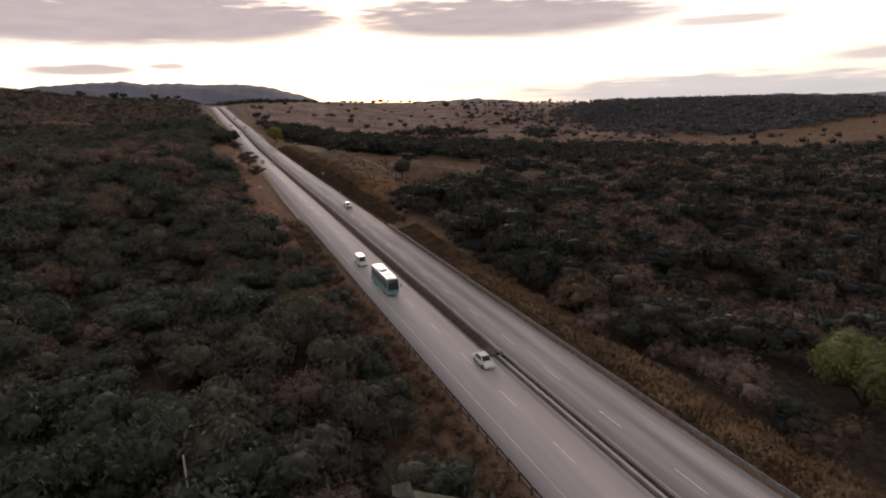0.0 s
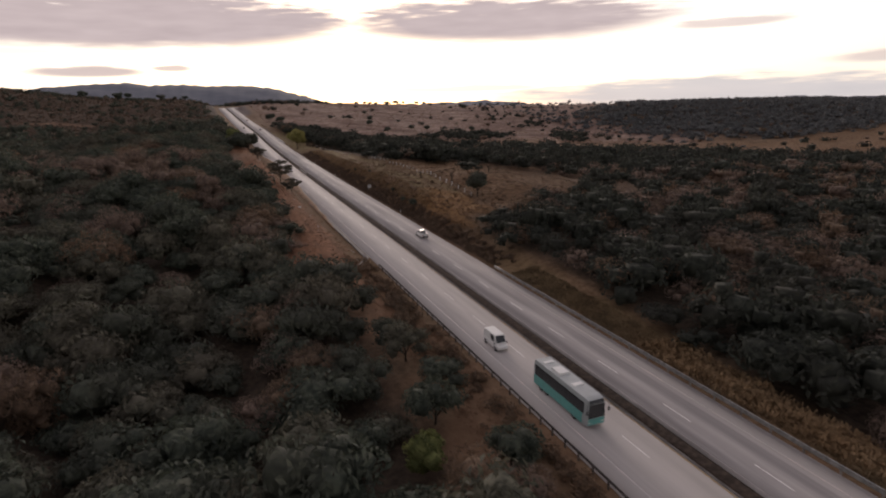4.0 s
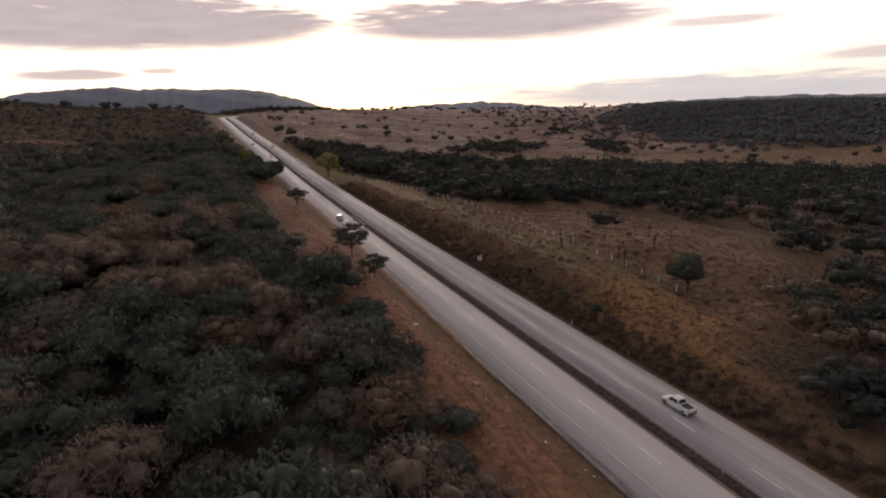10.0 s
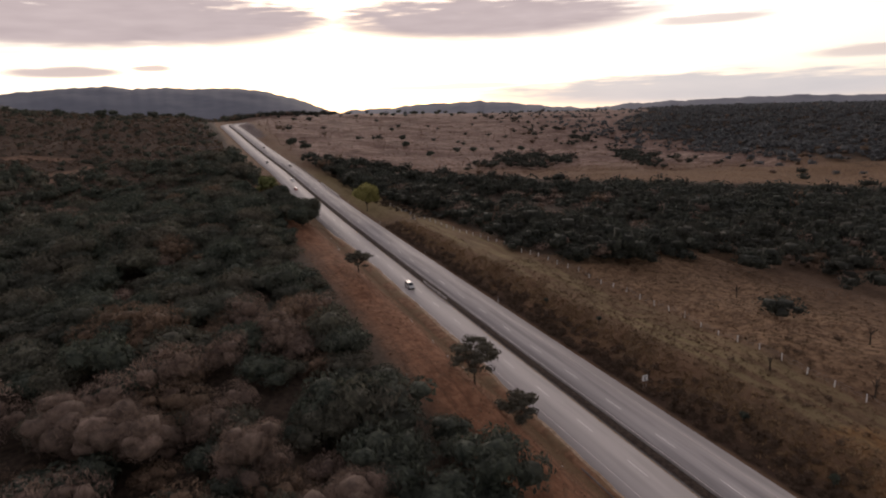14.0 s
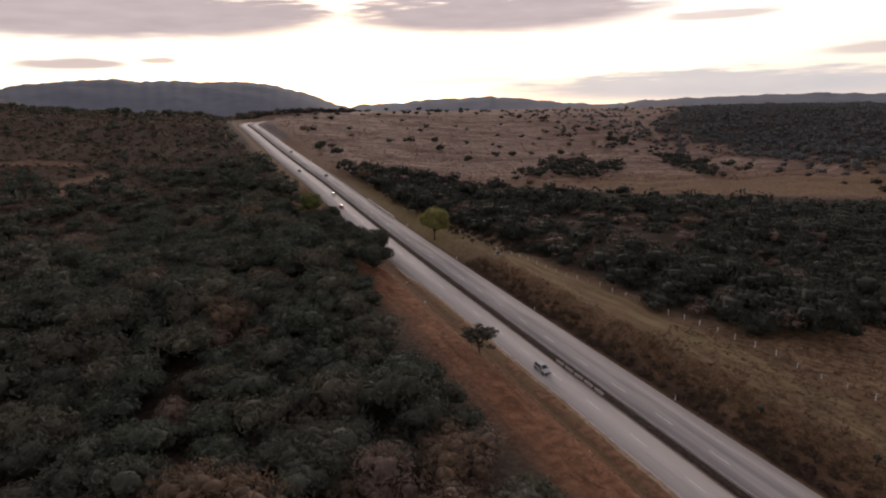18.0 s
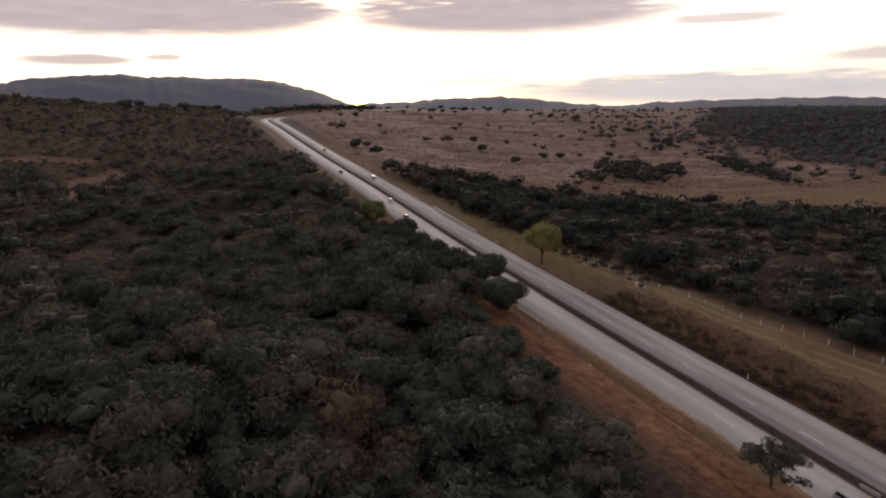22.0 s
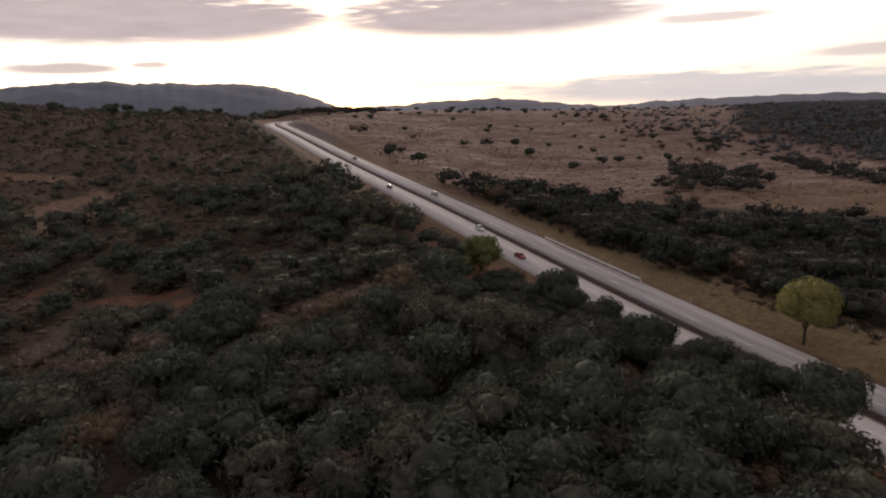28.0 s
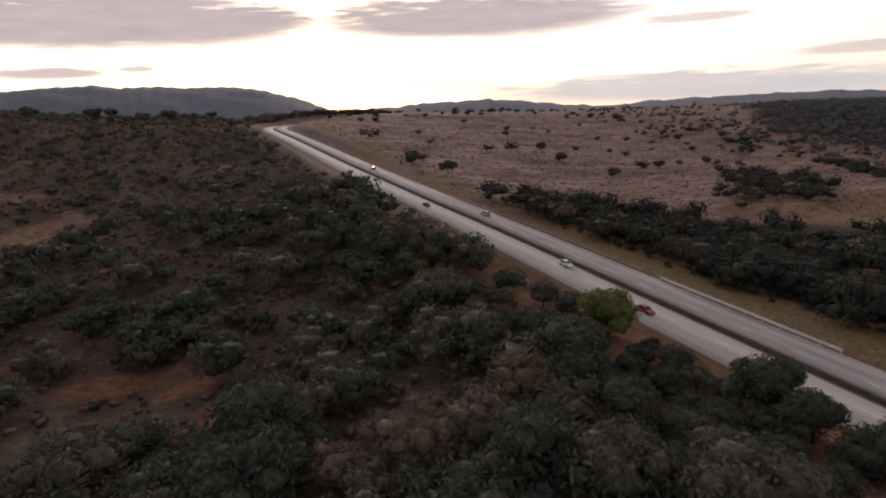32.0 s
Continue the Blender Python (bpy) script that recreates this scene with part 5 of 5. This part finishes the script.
    xw = np.interp(yv, WOOD_Y, WOOD_X)
    tufts("bank_grass", "red-brown dry grass on the bank", reds, np.interp(yv, [262, 272, 305, 410, 430, 440], [-12.3, -10.9, -8.8, -9.0, -11.0, -12.3]) + (xw + 11.0) * r.uniform(0, 1, 9000), yv, 0.12, 0.34)
    n = 7000
    xs, ys = 20 + 480 * r.uniform(0, 1, n), 620 + 520 * r.uniform(0, 1, n) ** 1.3
    keep = density(xs, ys) < 0.3
    tufts("plain_scrub", "low brown scrub scattered over the grass plain", reds, xs[keep], ys[keep], 0.5, 1.3)


build_brush()


# ---- roadside things ----
def build_fence():
    top = tagged(new("fence"), "row of white-painted wooden fence posts with wire", "fence")
    bm = bmesh.new()
    box(bm, -0.08, 0.08, -0.08, 0.08, -0.4, 1.35, 0.01)
    first = part("post", bm, M_WHITE, top, "whitewashed post")
    line_y = [228, 260, 300, 330, 362, 389, 414, 440, 470]
    line_x = [34.9, 34.0, 36.6, 36.4, 35.6, 32.8, 30.4, 28.5, 27.0]
    ys = np.arange(228, 470, 5.0)
    r = random.Random(5)
    spots = []
    for n, y in enumerate(ys):
        x = float(np.interp(y, line_y, line_x)) + r.uniform(-0.15, 0.15)
        ob = first if n == 0 else new("post", first.data)
        ob.parent = top
        z = float(ground_z(x, y))
        ob.matrix_local = Matrix.LocRotScale((x, y, z), Euler((r.uniform(-0.06, 0.06), r.uniform(-0.06, 0.06), r.uniform(0, 1))), (1, 1, r.uniform(0.85, 1.1)))
        spots.append((x, y, z))
    for h in (0.5, 0.9, 1.3):
        bm = bmesh.new()
        tube(bm, [(x, y, z + h) for x, y, z in spots], [0.012] * len(spots), 4)
        part("wire", bm, M_STEEL, top)


build_fence()
M_DARK = plain("dark_plastic", (0.03, 0.03, 0.032), 0.6)


def build_signs():
    sign = tagged(new("road_sign"), "square white kilometre sign on two steel posts", "sign")
    for x in (-0.32, 0.32):
        bm = bmesh.new()
        tube(bm, [(x, 0.04, -0.5), (x, 0.04, 2.3)], [0.035, 0.035], 8)
        part("post", bm, M_STEEL, sign)
    bm = bmesh.new()
    box(bm, -0.6, 0.6, -0.015, 0.015, 1.1, 2.3)
    part("panel", bm, M_WHITE, sign)
    for z, w in ((2.02, 0.36), (1.7, 0.22), (1.4, 0.34)):
        bm = bmesh.new()
        box(bm, -w, w, -0.022, -0.016, z - 0.09, z + 0.09)
        part("text_bar", bm, M_DARK, sign, "black bar of lettering")
    stand(sign, 13.4, 275.0, radians(-4))
    sign.location.z += 0.6
    first = None
    for x, y in ((11.7, 383.4), (11.8, 437.0), (11.7, 330.0), (11.8, 490.0), (11.7, 231.0), (11.8, 640.0), (11.8, 700.0)):
        if first is None:
            first = tagged(new("marker_post"), "short white roadside marker post", "post", "marker posts")
            bm = bmesh.new()
            box(bm, -0.07, 0.07, -0.07, 0.07, -0.3, 1.05, 0.01)
            part("shaft", bm, M_WHITE, first)
            bm = bmesh.new()
            box(bm, -0.074, 0.074, -0.074, 0.074, 0.78, 0.90)
            part("band", bm, M_DARK, first, "dark reflector band")
            ob = first
        else:
            ob = copy_thing(first, Matrix())
        ob.location = (x + float(road_x(y)), y, float(ground_z(x + float(road_x(y)), y)) + 0.2)
    for x, y, h in ((-17.5, 985.0, 9.0), (-60.0, 1005.0, 8.0), (-42.6, 50.2, 9.6)):
        pole = tagged(new("utility_pole"), "slim pale concrete utility pole with a crossarm" if y > 900 else "slim pale pole standing out of the scrub", "pole", "utility poles")
        bm = bmesh.new()
        tube(bm, [(0, 0, -1), (0, 0, h)], [0.16, 0.09], 8)
        part("shaft", bm, M_CONCRETE, pole)
        if y > 900:
            bm = bmesh.new()
            box(bm, -0.9, 0.9, -0.05, 0.05, h - 0.5, h - 0.38)
            part("crossarm", bm, M_BARK, pole)
        stand(pole, x + float(road_x(y)), y)


build_signs()


def build_culvert():
    """A concrete drain that runs down the bank from the road's edge."""
    top = tagged(new("drain_channel"), "narrow concrete drain channel down the bank", "drain")
    ys = [(-11.5, 186.0), (-12.5, 182.6), (-13.9, 179.5), (-16.2, 176.2), (-18.6, 173.1), (-21.0, 170.0)]
    for side in (-1, 1):
        bm = bmesh.new()
        for (x0, y0), (x1, y1) in zip(ys, ys[1:]):
            z0, z1 = float(ground_z(x0, y0)), float(ground_z(x1, y1))
            d = Vector((x1 - x0, y1 - y0, 0)).normalized()
            nrm = Vector((-d.y, d.x, 0)) * side
            a, b = Vector((x0, y0, z0)), Vector((x1, y1, z1))
            vs = []
            for p in (a, b):
                for k, h in ((0.35, -0.3), (0.35, 0.22), (0.55, 0.22), (0.55, -0.3)):
                    vs.append(bm.verts.new(p + nrm * k + Vector((0, 0, h))))
            for k in range(4):
                bm.faces.new((vs[k], vs[(k + 1) % 4], vs[4 + (k + 1) % 4], vs[4 + k]))
            bm.faces.new(vs[:4])
            bm.faces.new(vs[4:][::-1])
        part("side_wall", bm, M_WALL, top)
    bm = bmesh.new()
    for (x0, y0), (x1, y1) in zip(ys, ys[1:]):
        z0, z1 = float(ground_z(x0, y0)) + 0.04, float(ground_z(x1, y1)) + 0.04
        d = Vector((x1 - x0, y1 - y0, 0)).normalized()
        nrm = Vector((-d.y, d.x, 0)) * 0.35
        a, b = Vector((x0, y0, z0)), Vector((x1, y1, z1))
        bm.faces.new([bm.verts.new(p) for p in (a - nrm, a + nrm, b + nrm, b - nrm)])
    part("bed", bm, M_BARRIER, top)
    r = random.Random(9)
    for x, y in ((24.5, 431.0), (26.0, 433.0), (25.4, 429.4), (-17.5, 214.0), (-19.0, 236.0), (-16.0, 397.0)):
        rock = tagged(new("rock"), "pale weathered stone lying in dry grass", "rock", "stones on the verge")
        v, q = BALL[3]
        k = np.random.RandomState(int(x * 7) % 100)
        v = v * (1 + 0.16 * k.randn(len(v), 1)) * (0.7, 0.55, 0.42)
        ob = new("stone", mesh_np("stone", v, q, M_CONCRETE))
        ob.parent = rock
        stand(rock, x, y, r.uniform(0, 6), r.uniform(0.6, 1.2))


build_culvert()


def build_litter():
    """Scraps of pale paper and plastic on the bank."""
    r = random.Random(21)
    for n in range(26):
        y = r.uniform(172, 330) if n < 20 else r.uniform(380, 425)
        x = r.uniform(-20, -13)
        bm = bmesh.new()
        w, h = r.uniform(0.10, 0.24), r.uniform(0.08, 0.18)
        vs = [bm.verts.new(p) for p in ((-w, -h, 0), (w, -h * 0.7, 0.05), (w * 0.8, h, 0.02), (-w * 0.9, h * 0.8, 0.08), (-w, -h, 0.02), (w, -h * 0.7, 0.07), (w * 0.8, h, 0.04), (-w * 0.9, h * 0.8, 0.10))]
        for k in ((0, 3, 2, 1), (4, 5, 6, 7), (0, 1, 5, 4), (1, 2, 6, 5), (2, 3, 7, 6), (3, 0, 4, 7)):
            bm.faces.new([vs[i] for i in k])
        ob = part("paper_scrap", bm, M_WHITE)
        tagged(ob, "crumpled pale paper scrap on the bank", "paper", "scraps on the bank")
        stand(ob, x, y, r.uniform(0, 6))
        ob.location.z += 0.06


build_litter()


# ---- vehicles ----
M_GLASS = plain("tinted_glass", (0.02, 0.024, 0.027), 0.08, 0.0, 0.6)
M_TYRE = plain("tyre_rubber", (0.02, 0.02, 0.02), 0.9, 0.0, 0.2)
M_RIM = plain("alloy_rim", (0.35, 0.35, 0.36), 0.35, 0.8)
M_LAMP = plain("lamp_lens", (0.75, 0.75, 0.72), 0.15)
M_TAIL = plain("tail_lamp", (0.35, 0.02, 0.02), 0.25)
CAR_PAINT = {n: plain("car_paint_" + n, c, 0.3, 0.0, 0.5) for n, c in (("white", (0.74, 0.74, 0.72)), ("silver", (0.42, 0.43, 0.43)), ("dark", (0.05, 0.05, 0.055)), ("teal", (0.10, 0.36, 0.33)), ("bus_grey", (0.36, 0.39, 0.39)), ("red", (0.26, 0.035, 0.03)))}


def loft(bm, stations):
    """Closed body from stations: y, half width low, half width high, z low, z high."""
    rings = []
    for y, w0, w1, z0, z1 in stations:
        c = 0.16 * (z1 - z0)
        pts = ((-w0 * 0.96, z0), (-w0, z0 + c), (-w1, z1 - c), (-w1 * 0.9, z1), (w1 * 0.9, z1), (w1, z1 - c), (w0, z0 + c), (w0 * 0.96, z0))
        rings.append([bm.verts.new((x, y, z)) for x, z in pts])
    for a, b in zip(rings, rings[1:]):
        for k in range(8):
            bm.faces.new((a[k], b[k], b[(k + 1) % 8], a[(k + 1) % 8]))
    bm.faces.new(rings[0])
    bm.faces.new(rings[-1][::-1])
    bmesh.ops.recalc_face_normals(bm, faces=bm.faces)
    return bm


def add_wheels(top, xs, ys, r):
    for y in ys:
        for x in (-xs, xs):
            s = 1 if x > 0 else -1
            bm = bmesh.new()
            tube(bm, [(x - 0.11, y, r), (x - 0.09, y, r), (x + 0.09, y, r), (x + 0.11, y, r)], [r * 0.9, r, r, r * 0.9], 18)
            tyre = part("wheel", bm, M_TYRE, top)
            bm = bmesh.new()
            tube(bm, [(x + s * 0.08, y, r), (x + s * 0.125, y, r)], [r * 0.62, r * 0.55], 12)
            part("rim", bm, M_RIM, tyre)


def panel(top, name, pts, mat, thick=0.012, label=""):
    """A thin flat pane through four points, set a little proud."""
    bm = bmesh.new()
    p = [Vector(v) for v in pts]
    nrm = (p[1] - p[0]).cross(p[3] - p[0]).normalized() * thick
    a, b = [bm.verts.new(v - nrm) for v in p], [bm.verts.new(v + nrm) for v in p]
    bm.faces.new(a[::-1])
    bm.faces.new(b)
    for k in range(4):
        bm.faces.new((a[k], a[(k + 1) % 4], b[(k + 1) % 4], b[k]))
    return part(name, bm, mat, top, label)


def car(name, label, paint, kind="sedan"):
    """A road car, nose towards +y, on the ground at z 0."""
    top = tagged(new(name), label, "car" if kind != "van" else "van", "vehicles on the road")
    P = CAR_PAINT[paint]
    h = {"sedan": 1.45, "suv": 1.75, "pickup": 1.75, "van": 2.25}[kind]
    L = {"sedan": 4.5, "suv": 4.6, "pickup": 5.2, "van": 4.9}[kind]
    w = {"sedan": 0.87, "suv": 0.91, "pickup": 0.91, "van": 0.95}[kind]
    f, b = L / 2, -L / 2
    z0, zb = (0.25, 0.85) if kind == "sedan" else (0.38, 1.05)
    bm = bmesh.new()
    loft(bm, [(b, w * 0.90, w * 0.86, z0 + 0.15, zb - 0.04), (b + 0.25, w, w * 0.95, z0, zb), (0, w, w * 0.96, z0, zb), (f - 1.2, w, w * 0.95, z0, zb), (f - 0.3, w * 0.97, w * 0.9, z0, zb - 0.14), (f, w * 0.82, w * 0.76, z0 + 0.12, zb - 0.26)])
    part("body", bm, P, top)
    cab = {"sedan": (-1.75, -1.15, 0.35, 1.15), "suv": (-2.2, -1.95, 0.45, 1.15), "pickup": (-0.7, -0.55, 0.75, 1.45), "van": (-2.35, -2.25, 1.15, 1.85)}[kind]
    y0, y1, y2, y3 = cab
    g = w * 0.93
    t = w * 0.76 if kind != "van" else w * 0.86
    bm = bmesh.new()
    rings = [[(-g, y0, zb - 0.04), (g, y0, zb - 0.04), (g, y3, zb - 0.04), (-g, y3, zb - 0.04)], [(-t, y1, h), (t, y1, h), (t, y2, h), (-t, y2, h)]]
    lo, hi = [[bm.verts.new(p) for p in r_] for r_ in rings]
    bm.faces.new(hi)
    bm.faces.new(lo[::-1])
    for k in range(4):
        bm.faces.new((lo[k], lo[(k + 1) % 4], hi[(k + 1) % 4], hi[k]))
    bmesh.ops.bevel(bm, geom=[e for e in bm.edges], offset=0.05, segments=2, affect="EDGES")
    part("cabin", bm, P, top)
    lo, hi = rings

    def pane(n, a, b_, c, d, s0, s1, v0, v1, lab):
        a, b_, c, d = (Vector(p) for p in (a, b_, c, d))
        q = [(a.lerp(b_, s)).lerp(d.lerp(c, s), v) for s, v in ((s0, v0), (s1, v0), (s1, v1), (s0, v1))]
        panel(top, n, q, M_GLASS, 0.016, lab)

    pane("windscreen", lo[2], lo[3], hi[3], hi[2], 0.08, 0.92, 0.16, 0.9, "dark windscreen")
    pane("rear_window", lo[0], lo[1], hi[1], hi[0], 0.1, 0.9, 0.2, 0.88, "dark rear window")
    for i, j in ((1, 2), (3, 0)):
        cuts = ((0.08, 0.5), (0.54, 0.92)) if kind != "van" else ((0.62, 0.92),)
        for s0, s1 in cuts:
            if i == 3:
                s0, s1 = 1 - s1, 1 - s0
            pane("side_window", lo[i], lo[j], hi[j], hi[i], s0, s1, 0.2, 0.88, "dark side window")
    if kind == "pickup":
        bm = bmesh.new()
        box(bm, -w * 0.78, w * 0.78, b + 0.15, y0 - 0.1, zb - 0.02, zb + 0.012)
        part("bed_liner", bm, M_DARK, top, "black open load bed")
        for x in (-w * 0.86, w * 0.86):
            bm = bmesh.new()
            box(bm, x - 0.06, x + 0.06, b + 0.1, y0, zb - 0.05, zb + 0.16)
            part("bed_side", bm, P, top)
        bm = bmesh.new()
        box(bm, -w * 0.88, w * 0.88, b + 0.03, b + 0.13, zb - 0.3, zb + 0.16)
        part("tailgate", bm, P, top)
    for s in (-1, 1):
        bm = bmesh.new()
        box(bm, s * w * 0.62 - 0.17, s * w * 0.62 + 0.17, f - 0.16, f - 0.02, zb - 0.38, zb - 0.24, 0.02)
        part("headlight", bm, M_LAMP, top, "clear headlight")
        bm = bmesh.new()
        box(bm, s * w * 0.74 - 0.11, s * w * 0.74 + 0.11, b - 0.02, b + 0.06, zb - 0.3, zb - 0.12, 0.01)
        part("tail_light", bm, M_TAIL, top, "red tail light")
        bm = bmesh.new()
        box(bm, s * (w + 0.09) - 0.09, s * (w + 0.09) + 0.09, y3 - 0.35, y3 - 0.22, zb + 0.02, zb + 0.17, 0.02)
        part("mirror", bm, P if kind == "sedan" else M_DARK, top)
    for y, d in ((f - 0.06, 0.09), (b + 0.02, -0.09)):
        bm = bmesh.new()
        box(bm, -w * 0.84, w * 0.84, min(y, y + d), max(y, y + d), z0 + 0.05, z0 + 0.28, 0.02)
        part("bumper", bm, M_DARK if kind in ("suv", "pickup") else P, top)
    add_wheels(top, w - 0.10, (f - 0.85, b + 0.85), 0.31 if kind == "sedan" else 0.38)
    return top


def bus():
    top = tagged(new("coach_bus"), "teal and grey long-distance coach with a dark window band", "bus", "vehicles on the road")
    L, w, h = 11.8, 1.26, 3.55
    f, b = L / 2, -L / 2
    bm = bmesh.new()
    loft(bm, [(b, w * 0.95, w * 0.9, 0.45, h - 0.12), (b + 0.25, w, w * 0.96, 0.35, h), (f - 0.9, w, w * 0.96, 0.35, h), (f - 0.25, w * 0.98, w * 0.92, 0.35, h - 0.08), (f, w * 0.9, w * 0.84, 0.42, h - 0.5)])
    part("body", bm, CAR_PAINT["bus_grey"], top)
    for s in (-1, 1):
        panel(top, "side_panel", [(s * (w + 0.012), b + 0.3, 0.45), (s * (w + 0.012), f - 0.95, 0.45), (s * (w + 0.010), f - 0.95, 1.66), (s * (w + 0.010), b + 0.3, 1.66)], CAR_PAINT["teal"], 0.012, "teal side panel")
        for n in range(6):
            y0 = b + 0.45 + n * 1.78
            panel(top, "side_window", [(s * (w - 0.002), y0, 1.70), (s * (w - 0.002), y0 + 1.74, 1.70), (s * (w - 0.022), y0 + 1.74, 3.06), (s * (w - 0.022), y0, 3.06)], M_GLASS, 0.02, "dark tinted coach window")
        bm = bmesh.new()
        tube(bm, [(s * 1.05, f - 0.2, 3.0), (s * 1.45, f + 0.25, 2.9), (s * 1.45, f + 0.28, 2.4)], [0.03, 0.03, 0.03], 6)
        arm = part("mirror_arm", bm, M_DARK, top)
        bm = bmesh.new()
        box(bm, s * 1.45 - 0.12, s * 1.45 + 0.12, f + 0.2, f + 0.3, 2.05, 2.5, 0.02)
        part("mirror", bm, M_DARK, arm)
        bm = bmesh.new()
        box(bm, s * 0.85 - 0.22, s * 0.85 + 0.22, f - 0.1, f + 0.03, 0.75, 1.0, 0.02)
        part("headlight", bm, M_LAMP, top, "clear headlight")
    panel(top, "windscreen", [(-1.10, f + 0.03, 1.35), (1.10, f + 0.03, 1.35), (1.0, f + 0.02, 3.0), (-1.0, f + 0.02, 3.0)], M_GLASS, 0.035, "large dark windscreen")
    panel(top, "destination_panel", [(-0.98, f - 0.02, 3.04), (0.98, f - 0.02, 3.04), (0.98, f - 0.24, 3.40), (-0.98, f - 0.24, 3.40)], M_GLASS, 0.03, "dark panel above the windscreen")
    panel(top, "front_panel", [(-1.04, f + 0.012, 0.50), (1.04, f + 0.012, 0.50), (1.06, f + 0.012, 1.24), (-1.06, f + 0.012, 1.24)], CAR_PAINT["teal"], 0.012, "teal front panel")
    for y0, y1, z in ((-2.6, -0.6, 0.24), (1.6, 2.4, 0.10), (-4.6, -4.0, 0.10)):
        bm = bmesh.new()
        box(bm, -0.75, 0.75, y0, y1, h - 0.03, h + z, 0.08)
        part("roof_unit", bm, CAR_PAINT["white"], top, "pale roof unit")
    add_wheels(top, w - 0.14, (f - 2.6, b + 3.2, b + 1.9), 0.50)
    return top


def park(ob, x, y, away):
    """Sets a vehicle on the road, heading up the road or down it."""
    slope = math.atan(float(road_z(y + 3) - road_z(y - 3)) / 6)
    z = float(road_z(y)) + cross(x) + 0.006
    turn = Matrix.Rotation(slope, 4, "X") @ Matrix.Rotation(0 if away else math.pi, 4, "Z")
    ob.matrix_basis = Matrix.Translation((x + float(road_x(y)), y, z)) @ turn
    return ob


park(bus(), -6.2, 110.0, False)
white_sedan = park(car("sedan", "small white sedan on the concrete carriageway", "white"), -2.95, 70.5, False)
park(car("passenger_van", "white passenger van with a dark windscreen", "white", "van"), -6.5, 128.5, False)
park(car("pickup_truck", "white double-cab pickup with an open black load bed", "white", "pickup"), 6.9, 198.0, True)
suv = park(car("sport_utility_car", "silver-grey boxy utility car", "silver", "suv"), -6.1, 351.0, False)
dark = park(car("sedan", "dark sedan on the pale carriageway", "dark"), -5.6, 653.0, False)
park(car("hatchback", "small dark red car on the pale carriageway", "red"), -6.6, 536.0, False)
for ob, x, y, away in ((white_sedan, -2.9, 569.0, False), (suv, 6.3, 629.0, True), (dark, 6.3, 749.0, True)):
    park(copy_thing(ob, Matrix()), x, y, away)
